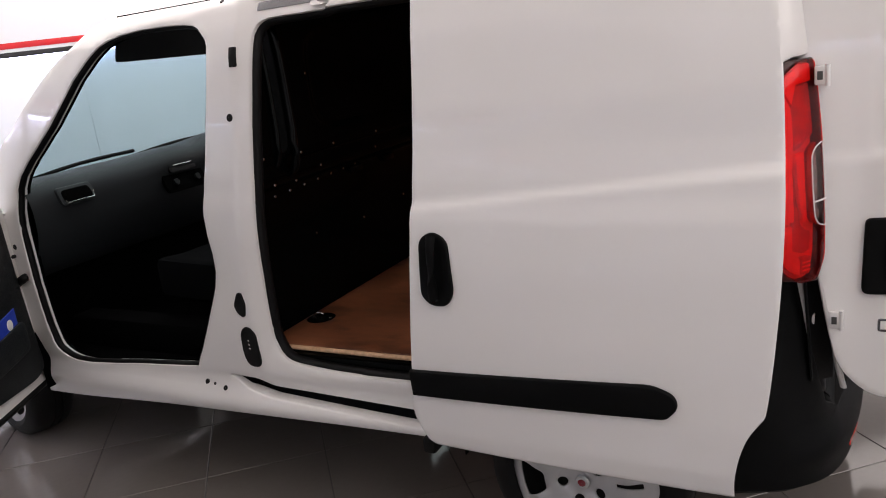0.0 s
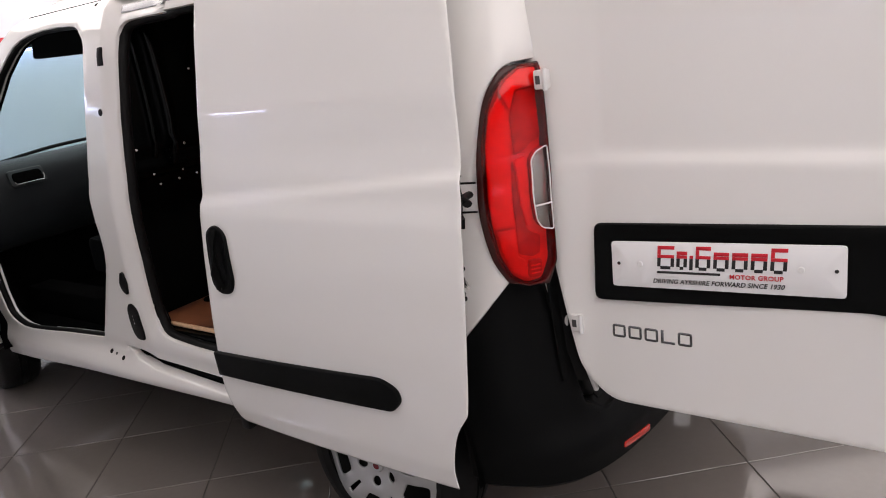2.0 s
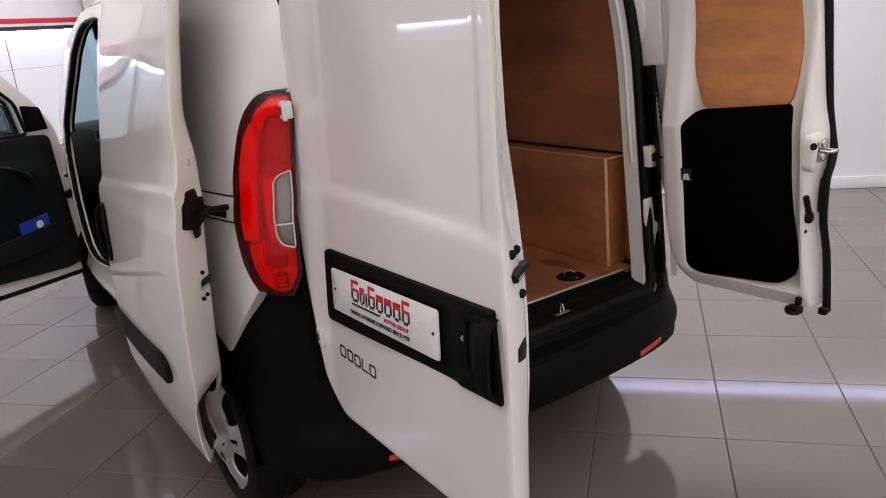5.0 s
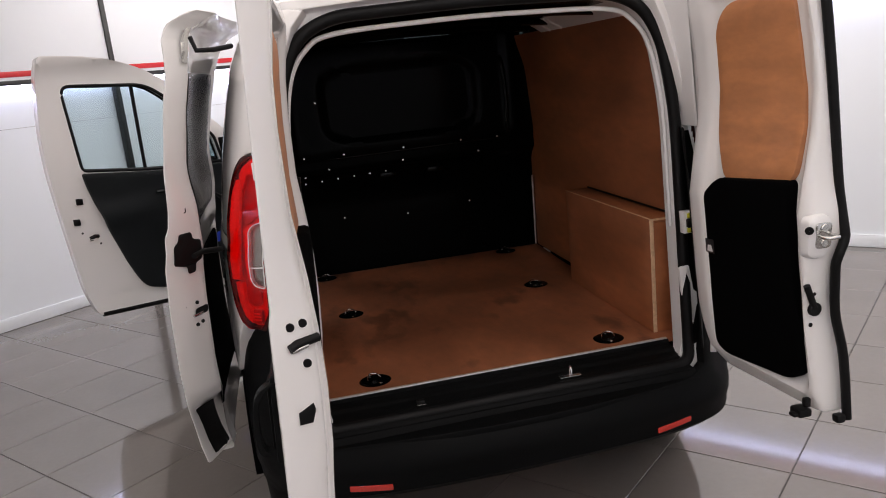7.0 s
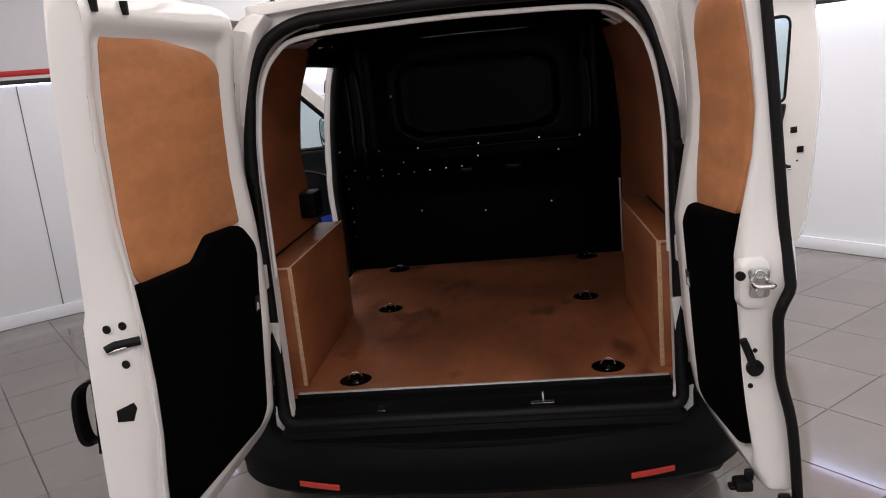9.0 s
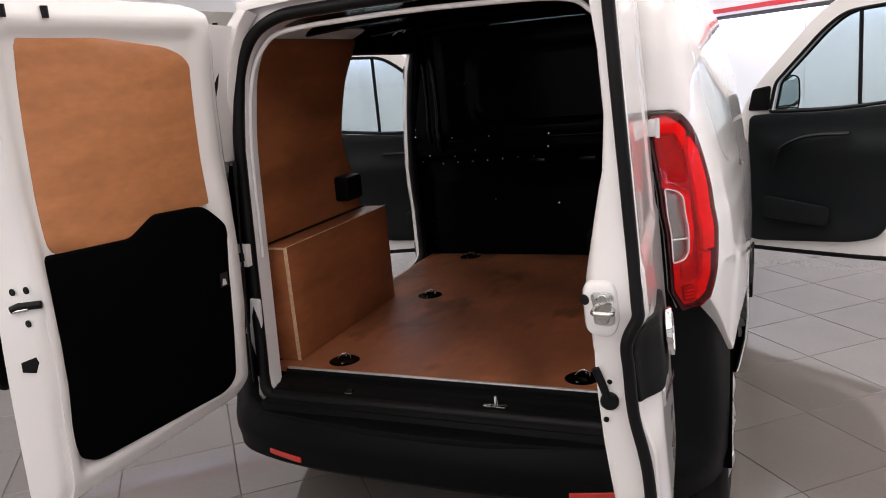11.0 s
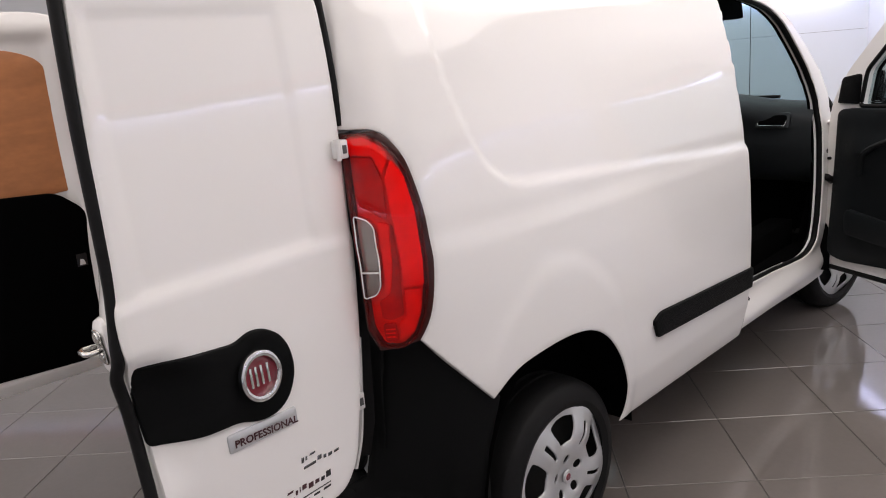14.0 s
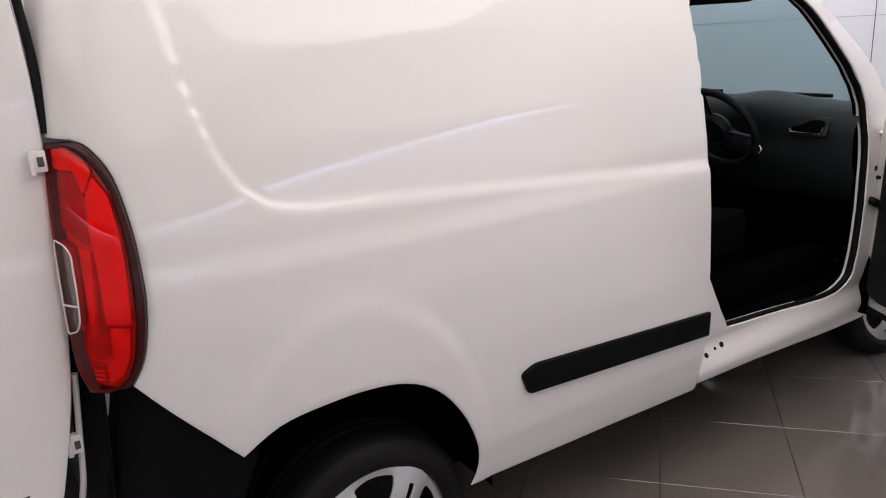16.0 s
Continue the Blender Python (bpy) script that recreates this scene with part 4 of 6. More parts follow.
# steering wheel on the right
turn = pose(.33, 2.80, 1.125, -62, 0, 0)
ring = [turn @ Vector((.185 * math.cos(a), .185 * math.sin(a), 0)) for a in np.linspace(0, 2 * math.pi, 36, endpoint=False)]
steer = rod("steering_wheel", ring, .016, DASH, van, "black steering wheel", closed=True, segs=10, up=(0.2, 1, 0.3))
v, f = lathe([(.0005, -.03), (.06, -.03), (.075, 0), (.06, .025), (.0005, .03)], 24, turn)
finish("steering_hub", v, f, DASH, steer)
for a in (10, 170, 265):
    d = Vector((math.cos(radians(a)), math.sin(radians(a)), 0))
    rod("steering_spoke", [turn @ (d * .06), turn @ (d * .18)], .014, DASH, steer, flat=.5)
disc("steering_badge", turn @ Vector((0, 0, .028)), (turn.to_3x3() @ Vector((0, 0, 1))), .025, .003, STEEL, steer)
disc("ignition_lock", (.44, 2.915, .990), (0.1, -1, .3), .02, .02, STEEL, dash, "bright ignition lock")
rod("steering_column", [(.33, 2.82, 1.10), (.33, 3.07, .98)], .05, DASH, van, segs=14)


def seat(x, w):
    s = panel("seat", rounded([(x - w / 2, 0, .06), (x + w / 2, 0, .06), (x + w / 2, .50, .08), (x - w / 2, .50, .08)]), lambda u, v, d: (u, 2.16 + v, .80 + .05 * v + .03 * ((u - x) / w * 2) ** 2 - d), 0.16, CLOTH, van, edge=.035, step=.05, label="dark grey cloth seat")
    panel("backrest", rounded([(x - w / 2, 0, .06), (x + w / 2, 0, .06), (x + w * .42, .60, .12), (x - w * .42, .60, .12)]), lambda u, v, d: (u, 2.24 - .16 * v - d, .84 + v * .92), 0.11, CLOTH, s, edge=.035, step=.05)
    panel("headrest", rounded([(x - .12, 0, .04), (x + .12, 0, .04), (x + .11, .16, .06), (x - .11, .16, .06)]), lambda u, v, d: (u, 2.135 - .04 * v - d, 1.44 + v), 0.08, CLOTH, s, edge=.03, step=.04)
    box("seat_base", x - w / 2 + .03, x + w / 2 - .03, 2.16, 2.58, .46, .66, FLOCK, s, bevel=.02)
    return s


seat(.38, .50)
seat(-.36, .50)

# ---- load space ----
panel("plywood_floor", [(-.69, .29), (.69, .29), (.70, 1.5), (.72, 1.965), (-.75, 1.965), (-.74, 1.22), (-.69, 1.18)], lambda x, y, d: (x, y, .592 - d), 0.018, PLY_FLOOR, van, edge=.002, step=.12, label="worn brown plywood floor with scuffs")
rod("floor_front_edge", [(-.752, 1.22, .582), (-.752, 1.965, .582)], .009, PLY_EDGE, van, flat=1)


box("step_well", -.785, -.60, 1.18, 1.90, .40, .572, BLACK_PAINT, van, "black side step well", .006)


def lining(side):
    """Plywood over the inner side wall, leaning in at the top."""
    def fn(y, z, d):
        x = .712 - .03 * step01(z, 1.1, 1.7) - .05 * step01(z, 1.55, 1.8)
        return (side * (x + d), y, z)
    top = 1.752
    front = [(1.93, .60, 0), (1.93, top, .03)] if side > 0 else [(1.13, .60, 0), (1.125, 1.04, .03), (1.07, 1.21, .05), (1.0, 1.335, .06), (1.015, 1.44, .1), (1.11, top, .03)]
    return panel("side_lining", rounded([(.285, .60, .0)] + front + [(.42, top, .10), (.30, 1.62, .12)], 5), fn, 0.009, PLY, van, edge=.002, step=.06, label="brown plywood side lining")


lining(1)
lining(-1)
for side in (1, -1):
    arch = panel("wheel_arch_box", [(.352, .594), (1.155, .594), (1.155, 1.022), (.352, 1.022)], lambda y, z, d, s=side: (s * (.604 + d), y, z), 0.012, PLY, van, edge=.001, step=.2, label="boxed plywood wheel arch with pale edges")
    box("box_top", *sorted((side * .6165, side * .709)), .352, 1.155, 1.010, 1.022, PLY, arch, bevel=.001)
    box("box_end", *sorted((side * .6165, side * .709)), .354, .366, .594, 1.009, PLY, arch, bevel=.001)
    box("box_end", *sorted((side * .6165, side * .709)), 1.141, 1.153, .594, 1.009, PLY, arch, bevel=.001)
    box("pale_edge", *sorted((side * .6025, side * .6175)), .3505, .353, .594, 1.0235, PLY_EDGE, arch, bevel=.0005)
    box("pale_edge", *sorted((side * .6025, side * .610)), .351, 1.155, 1.0225, 1.0245, PLY_EDGE, arch, bevel=.0005)
    box("pale_edge", *sorted((side * .617, side * .709)), .3505, .354, 1.016, 1.0235, PLY_EDGE, arch, bevel=.0005)
    rod("box_joint", [(side * .711, .36, 1.026), (side * .711, 1.15, 1.026)], .004, RUBBER, arch)


box("latch_cover", -.722, -.648, .915, 1.045, 1.085, 1.190, PLASTIC, van, "black plastic latch cover", .012)
disc("lining_grommet", (-.655, .37, 1.70), (1, 0, .3), .03, .006, RUBBER, van)


def tie_ring(x, y, turn):
    cup = lathe([(.0005, .003), (.030, .002), (.044, .004), (.053, .002), (.056, .0)], 28)
    ob = finish("tie_down_ring", cup[0], cup[1], BLACK_PAINT, van, "black recessed tie-down ring with a steel loop", fix=False)
    ob.matrix_basis = pose(x, y, .5925, 0, 0, turn)
    loop = [(.024 * math.cos(a), .004 + .022 * abs(math.sin(a)), .005 + .013 * math.sin(a)) for a in np.linspace(0, math.pi, 14)]
    rod("steel_loop", loop, .0024, STEEL, ob, segs=8, up=(0, 1, 0))
    for s in (1, -1):
        b = disc("ring_bolt", (0, s * .042, .003), (0, 0, 1), .006, .004, STEEL, ob, segs=8)
    return ob


for x, y, a in ((-.44, .385, 20), (.435, .382, -10), (-.44, 1.19, 5), (.438, 1.19, 25), (-.50, 1.90, 0), (.51, 1.90, 10)):
    tie_ring(x, y, a)


def bulkhead_y(x, z):
    """The pressed steel bulkhead: a swage at waist height, ribs and a blind window field."""
    y = 1.972 - .10 * step01(z, .95, 1.25) - .03 * step01(z, 1.13, 1.16)
    f = step01(((abs(x) / .405) ** 5 + (abs(z - 1.49) / .185) ** 5) ** .2, 1.05, .93)
    y += .022 * f
    y -= .018 * step01(abs(abs(x) - .60), .05, .02) * step01(z, 1.2, 1.3)
    y += .010 * step01(abs((z - 1.22) * 9 % 1 - .5), .2, .35) * step01(abs(z - 1.21), .05, .03)
    return y


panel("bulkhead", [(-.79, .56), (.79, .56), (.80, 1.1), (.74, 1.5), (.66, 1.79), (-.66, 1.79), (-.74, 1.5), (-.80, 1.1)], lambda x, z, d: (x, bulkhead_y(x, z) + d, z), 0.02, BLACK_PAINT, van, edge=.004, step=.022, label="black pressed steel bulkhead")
random.seed(4)
rivets = [(-.011, 1.245), (.300, 1.248), (-.324, 1.246), (-.528, 1.247), (.394, 1.178), (-.019, 1.18), (-.408, 1.178), (-.007, .872), (.347, .895), (-.354, .896), (.503, 1.243), (-.436, 1.519), (-.533, 1.146), (-.672, 1.156)]
rivets += [(-.62 + .085 * i, 1.105 + .004 * i) for i in range(7)]
for x, z in rivets:
    disc("bulkhead_bolt", (x, bulkhead_y(x, z) + .001, z), (0, -1, .05), .0055, .005, STEEL, van, segs=8)
for x, z0, z1, w in ((-.592, 1.18, 1.68, .015), (-.655, 1.22, 1.70, .010), (.56, 1.25, 1.66, .012)):
    y = min(bulkhead_y(x, z) for z in np.linspace(z0, z1, 8)) - .006
    rod("bulkhead_rib", curve_through([(x, bulkhead_y(x, z0) + .004, z0), (x, y, z0 + .05), (x + .004, y, (z0 + z1) / 2), (x - .006, y, z1 - .05), (x - .015, bulkhead_y(x, z1) + .006, z1)], 5), w, BLACK_GLOSS, van, segs=10)
rod("bulkhead_fold", [(x, bulkhead_y(x, 1.232) - .002, 1.232 + .008 * x) for x in np.linspace(-.56, .54, 12)], .0035, BLACK_GLOSS, van, segs=6)
for x, z in ((-.10, 1.105), (.16, 1.105)):
    box("bulkhead_bracket", x - .045, x + .045, bulkhead_y(x, z) - .014, bulkhead_y(x, z), z - .012, z + .012, BLACK_GLOSS, van, bevel=.003)
for s in (1, -1):
    if s > 0:
        rod("bulkhead_edge", [(s * .705, 1.935, .60), (s * .70, 1.90, 1.0)], .005, ALU, van)
    for z in (.66, .70, .78, .86, .94, 1.05, 1.12, 1.26, 1.3, 1.5):
        disc("bulkhead_bolt", (s * .735, bulkhead_y(s * .735, z) + .001, z), (0, -1, 0), .005, .005, STEEL, van, segs=8)
    # the roof rail over the lining, white where the body paint reached
    y0, y1 = (.42, 1.575) if s < 0 else (.42, 1.43)
    panel("roof_rail", rounded([(y0, 1.722, .01), (y1, 1.722, .02), (y1, 1.803, .01), (y0, 1.803, .01)], 3), lambda y, z, d, s=s: (s * ((.712 if s < 0 else .668) - 1.5 * (z - 1.722) + d), y, z), .006, INNER_PAINT, van, edge=.002, step=.03, label="white painted inner roof rail")
    for y in (y1 - .28, y1 - .14):
        rod("rail_swage", [(s * ((.709 if s < 0 else .665) - 1.5 * (z - 1.722)), y + .5 * (z - 1.74), z) for z in (1.742, 1.765, 1.790)], .007, INNER_PAINT, van, segs=8)


# ---- rear doors ----
def door_space(origin, U, D, tilt, flare, width, slant, curl=0.0, twist=0.0, dent=0.0):
    """fn(u, z, depth): u from the hinge to the free edge, depth from the outer skin inwards; the skin leans with height."""
    def fn(u, z, d):
        u = u - slant * (1 + .9 * step01(z, 1.05, 1.35)) * (d / .088) * step01(u, width - .055, width)
        k = (tilt + twist * u / width) * (z - .9) + d - flare * (u / width) * (1 - d / .088) - curl * step01(u, .07, -.09)
        if dent:
            k += dent * (1 - min(d, .088) / .088) * step01(u, width - .13, width - .01) * step01(z, 1.10, 1.03) * (.45 + .55 * step01(z, .78, .88))
        return (origin[0] + U[0] * u + D[0] * k, origin[1] + U[1] * u + D[1] * k, z)
    return fn


def field(u, z, u0, u1, z0, z1, soft=.016):
    return step01(u, u0 - soft, u0 + soft) * step01(u, u1 + soft, u1 - soft) * step01(z, z0 - soft, z0 + soft) * step01(z, z1 + soft, z1 - soft)


def rim_scale(u, z, width, rim):
    """How much thinner the door is in its upper half."""
    return float(np.interp(z, *rim)) / .088


def door_shell(name, fn, width, label, inner_field, free_edge, hinge_edge, rim):
    """White door: a pressed field outside, a sunk field inside."""
    top = 1.85
    out = rounded([(width + u, z, r) for u, z, r in free_edge] + [(.08, top - .01, .10)] + hinge_edge, 6)
    def outer(u, z, d):
        if d < .02:
            d = d + .005 * field(u, z, .075, width - .055, 1.205, 1.72, .010) - .005 * step01(z, 1.205, 1.180)
        elif d > .06:
            d = d - .030 * inner_field(u, z) - .016 * step01(u, width - .055, width + .012) - .014 * step01(u, .06, -.03) - .018 * step01(z, 1.78, 1.86) - .014 * step01(z, .655, .592)
        if d > .012:
            u += .085 * step01(u, .05, -.075)
            d *= rim_scale(u, z, width, rim)
        return fn(u, z, d)
    return panel(name, out, outer, .088, PAINT, van, edge=.010, step=.012, loop_step=.016, label=label, back=.012)


# left rear door, the wide one
LEFT_W = .800
UL, DL = Vector((-.035, -.9994, 0)), Vector((.9994, -.035, 0))
left_fn = door_space((-.700, .125), UL, DL, .067, -.003, LEFT_W, .050, .03, -.025)
RIM_L = ((.6, .80, .9, 1.02, 1.14, 1.25, 1.38, 1.54, 1.64, 1.75), (.086, .092, .099, .099, .092, .080, .060, .052, .053, .064))
RIM_R = ((.6, .8, .9, 1.16, 1.28, 1.38, 1.48, 1.6, 1.7), (.096, .108, .110, .108, .080, .055, .042, .042, .050))
ply_l = [(.672, 1.775), (.20, 1.722), (.12, 1.69), (.085, 1.60), (.09, 1.25), (.15, 1.25), (.33, 1.21), (.43, 1.20), (.688, 1.225), (.690, 1.32), (.686, 1.42), (.680, 1.6)]
left_door = door_shell("rear_door", left_fn, LEFT_W, "wide white rear door standing open with a dealer plate", lambda u, z: field(u, z, .10, LEFT_W - .085, .66, 1.76, .025), [(.018, .592, .012), (.018, .85, .2), (.014, 1.05, .2), (.006, 1.22, .2), (-.002, 1.44, .2), (-.006, 1.62, .1), (-.016, 1.74, .1), (-.035, 1.85, .05)], [(-.075, 1.76, .05), (-.088, 1.55, .2), (-.085, 1.38, .2), (-.075, 1.19, .2), (-.05, .98, .2), (-.015, .78, .15), (.01, .66, .08), (.08, .588, .05)], RIM_L)
panel("plywood_panel", rounded([(u, z, .05) for u, z in ply_l], 4), lambda u, z, d: left_fn(u, z, .0625 * rim_scale(u, z, LEFT_W, RIM_L) - d), .018, PLY_DOOR, left_door, edge=.004, step=.05, label="pale brown plywood panel")
trim_l = [(.71, 1.232, .02), (.44, 1.216, .02), (.345, 1.263, .02), (.16, 1.252, .03), (.065, 1.17, .05), (.10, .665, .06), (.16, .635, .05), (.69, .665, .05), (.745, .76, .05), (.74, .9, .05)]
panel("door_trim", rounded(trim_l, 5), lambda u, z, d: left_fn(u, z, .0895 * min(1, .45 + .55 * rim_scale(u, z, LEFT_W, RIM_L)) + .004 * field(u, z, .2, .62, .7, 1.15, .06) - d), .04, FLOCK, left_door, edge=.012, step=.05, label="black felted lower door trim")
for u in (.705, .595):
    rod("drain_slot", [left_fn(u, z, .064) for z in (1.790, 1.803, 1.818)], .009, RUBBER, left_door, flat=1.0)
# plate carrier, plate and its lettering
carrier = panel("plate_carrier", rounded([(.06, .856, .02), (.065, 1.044, .015), (LEFT_W - .018, 1.072, .004), (LEFT_W - .002, .896, .004)], 3),
                lambda u, z, d: left_fn(u, z, d - .018 + .008 * field(u, z, .10, .66, .875, 1.04, .012)), .022, PLASTIC, left_door, edge=.006, step=.02, loop_step=.02, label="black plastic plate carrier with the door grip")
panel("grip_hollow", rounded([(.715, .925, .02), (.775, .93, .02), (.775, 1.045, .02), (.715, 1.04, .02)], 3), lambda u, z, d: left_fn(u, z, d - .0195), .003, RUBBER, carrier, edge=.001)
bow = curve_through([(.004, 1.060), (-.026, 1.056), (-.050, 1.036), (-.058, .995), (-.056, .950), (-.047, .924), (-.026, .916), (.004, .925)], 4)
def grip_fn(u, v, d):
    """A curved bow standing off the carrier."""
    q, z = (float(np.interp(v, np.linspace(0, 1, len(bow)), [p[i] for p in bow])) for i in (0, 1))
    return left_fn(u, .988 + (z - .988) * (1 - d * 6), -.014 + .72 * q + d)


panel("door_grip", [(LEFT_W - .032, 0), (LEFT_W - .010, 0), (LEFT_W - .010, 1), (LEFT_W - .032, 1)], grip_fn, .010, PLASTIC, carrier, edge=.002, step=.06, loop_step=.04, label="black bow-shaped pull grip")
panel("grip_back", rounded([(LEFT_W - .098, .925, .012), (LEFT_W - .022, .918, .012), (LEFT_W - .022, 1.062, .012), (LEFT_W - .098, 1.050, .012)], 4), lambda u, z, d: left_fn(u, z, d - .024), .006, PLASTIC, carrier,
      [rounded([(LEFT_W - .086, .937, .01), (LEFT_W - .034, .932, .01), (LEFT_W - .034, 1.048, .01), (LEFT_W - .086, 1.038, .01)], 3)], edge=.003, step=.03, loop_step=.015)
disc("door_lock", left_fn(.695, .992, -.014), -DL, .011, .004, STEEL, carrier, "steel door lock")
PLATE_U, PLATE_Z, PLATE_RISE = .112, .898, .044
plate_fn = lambda u, z, d: left_fn(PLATE_U + u, PLATE_Z + z + PLATE_RISE * u, d - .021)
plate = panel("dealer_plate", rounded([(0, 0, .008), (.498, 0, .008), (.498, .108, .008), (0, .108, .008)], 3), plate_fn, .004, PLATE, left_door, edge=.001, step=.1, label="white dealer number plate with red and black print")


def on_plate(u, z, lift=.0005):
    o, a, b = (Vector(plate_fn(p, q, -lift)) for p, q in ((u, z), (u + 1, z), (u, z + 1)))
    x, y = (a - o).normalized(), (b - o).normalized()
    return Matrix.Translation(o) @ Matrix((x, y, x.cross(y))).transposed().to_4x4()


# the dealer's mark as plain shapes: one block per letter, red above, black below
letters = [(0, .047, 1), (.050, .030, 0), (.083, .012, 1), (.098, .040, 1), (.142, .040, 0), (.186, .040, 0), (.230, .040, 0), (.274, .040, 1)]
def bars(name, u0, u1, z0, z1, mat, parent, label="", slope=.006):
    o = [(u0 + slope * (z0 / .1), z0), (u1 + slope * (z0 / .1), z0), (u1 + slope * (z1 / .1), z1), (u0 + slope * (z1 / .1), z1)]
    return panel(name, o, lambda u, z, d: plate_fn(u, z, d - .0012), .0012, mat, parent, edge=.0002, step=.2, label=label)


for u, w, tall in letters:
    u, w = .108 + .89 * u, .89 * w
    t = .0075
    hi = .100 if tall else .088
    bars("print_stroke", u, u + w - .003, .072, .079, INK_RED, plate)
    if w > .015:
        bars("print_stroke", u, u + w - .003, hi - .008, hi, INK_RED, plate)
        bars("print_stroke", u, u + t, .0795, hi - .0085, INK_RED, plate)
        bars("print_stroke", u, u + t, .052, .0715, INK_BLACK, plate)
        bars("print_stroke", u + w - .003 - t, u + w - .003, .052, .0715, INK_BLACK, plate)
        bars("print_stroke", u + t + .0003, u + w - .0035 - t, .046, .053, INK_BLACK, plate)
    else:
        bars("print_stroke", u, u + t, .046, .0715, INK_BLACK, plate)
bars("print_line", .108, .25, .036, .041, INK_BLACK, plate)
lettering("print_title", "MOTOR GROUP", .0142, INK_RED, plate, on_plate(.272, .030, .0012), .0004, 1.08)
lettering("print_slogan", "DRIVING AYRSHIRE FORWARD SINCE 1930", .0144, INK_BLACK, plate, on_plate(.100, .0130, .0012), .0004, 1.03, .25)
for u in (.018, .07, .415, .48):
    disc("plate_screw", plate_fn(u, .056, -.0002), -DL, .004 if u in (.018, .48) else .007, .002, LABEL if u in (.07, .415) else INK_BLACK, plate, segs=10)
# model badge as plain blocks
for k in range(5):
    u = .098 + k * .0405
    o = rounded([(u, .762, .006), (u + .034, .762, .006), (u + .034, .795, .006), (u, .795, .006)], 2)
    hole = [] if k == 3 else [[(u + .006, .768), (u + .028, .768), (u + .028, .789), (u + .006, .789)]]
    if k == 3:
        o = [(u, .762), (u + .034, .762), (u + .034, .768), (u + .007, .768), (u + .007, .795), (u, .795)]
    panel("badge_letter", o, lambda u, z, d: left_fn(u, z, d - .006), .006, DARK_CHROME, left_door, hole, edge=.001, step=.1, label="chrome model badge block")


def door_edge_fittings(door, fn, width, latch):
    """Latch, bolts and stops on the free edge of a rear door."""
    def at(d, z, out=.0):
        return Vector(fn(width + float(np.interp(z, (.85, 1.05, 1.22, 1.44), (.018, .014, .007, -.001))) + out, z, d))
    U = (Vector(fn(1, 1, 0)) - Vector(fn(0, 1, 0))).normalized()
    for d, z in ((.035, 1.165), (.060, 1.165), (.062, 1.085)):
        disc("edge_bolt", at(d, z, .001), U, .009, .004, RUBBER, door, segs=12)


door_edge_fittings(left_door, left_fn, LEFT_W, True)
e = lambda d, z, out=0.002: Vector(left_fn(LEFT_W + float(np.interp(z, (.85, 1.05, 1.22, 1.44), (.018, .014, .007, -.001))) + out, z, d))
rod("door_latch", [e(.03, 1.122), e(.045, 1.128), e(.088, 1.128)], .010, RUBBER, left_door, "black and steel door latch")
rod("latch_claw", [e(.034, 1.118, .006), e(.066, 1.121, .006)], .005, STEEL, left_door)
panel("edge_buffer", [(.035, .965), (.062, .960), (.07, .985), (.066, 1.0), (.035, .99)], lambda d, z, k: tuple(e(d, z, .003 - k)), .004, RUBBER, left_door, edge=.001)
label = panel("safety_label", [(.105, .985), (.14, .985), (.14, 1.03), (.105, 1.03)], lambda u, z, d: left_fn(u, z, .0935 - d), .001, INK_BLACK, left_door, edge=.0002, label="small black and white warning label")
panel("label_mark", [(.112, .99), (.133, .99), (.128, 1.012), (.116, 1.008)], lambda u, z, d: left_fn(u, z, .0941 - d), .0005, LABEL, left_door, edge=.0001)

# right rear door, the narrow one
RIGHT_W = .562
UR, DR = Vector((.050, -.9987, 0)), Vector((-.9987, -.050, 0))
right_fn = door_space((.727, .125), UR, DR, .067, .012, RIGHT_W, .010, dent=.034)
right_door = door_shell("rear_door", right_fn, RIGHT_W, "narrow white rear door standing open with a round red badge", lambda u, z: field(u, z, .12, RIGHT_W - .050, .66, 1.745, .025), [(-.010, .592, .012), (-.022, .94, .1), (.012, 1.14, .1), (-.004, 1.24, .2), (-.018, 1.55, .2), (-.045, 1.85, .05)], [(-.045, 1.76, .05), (-.056, 1.6, .2), (-.052, 1.42, .2), (-.036, 1.14, .2), (-.018, .99, .2), (.004, .86, .1), (.04, .725, .1), (.062, .65, .06), (.115, .590, .05)], RIM_R)
ply_r = [(.47, 1.735), (.20, 1.72), (.135, 1.65), (.135, 1.35), (.19, 1.206), (.478, 1.230), (.495, 1.4), (.475, 1.6)]
panel("plywood_panel", rounded([(u, z, .05) for u, z in ply_r], 4), lambda u, z, d: right_fn(u, z, .076 * rim_scale(u, z, RIGHT_W, RIM_R) - d), .018, PLY_DOOR, right_door, edge=.004, step=.05, label="pale brown plywood panel")
trim_r = [(.478, 1.243, .02), (.17, 1.219, .03), (.08, 1.150, .05), (.105, .66, .07), (.16, .64, .05), (.47, .665, .05), (.535, .76, .06), (.492, .88, .06), (.482, 1.0, .05)]
panel("door_trim", rounded(trim_r, 5), lambda u, z, d: right_fn(u, z, .101 * min(1, .45 + .55 * rim_scale(u, z, RIGHT_W, RIM_R)) - d), .04, FLOCK, right_door, edge=.012, step=.05, label="black felted lower door trim")
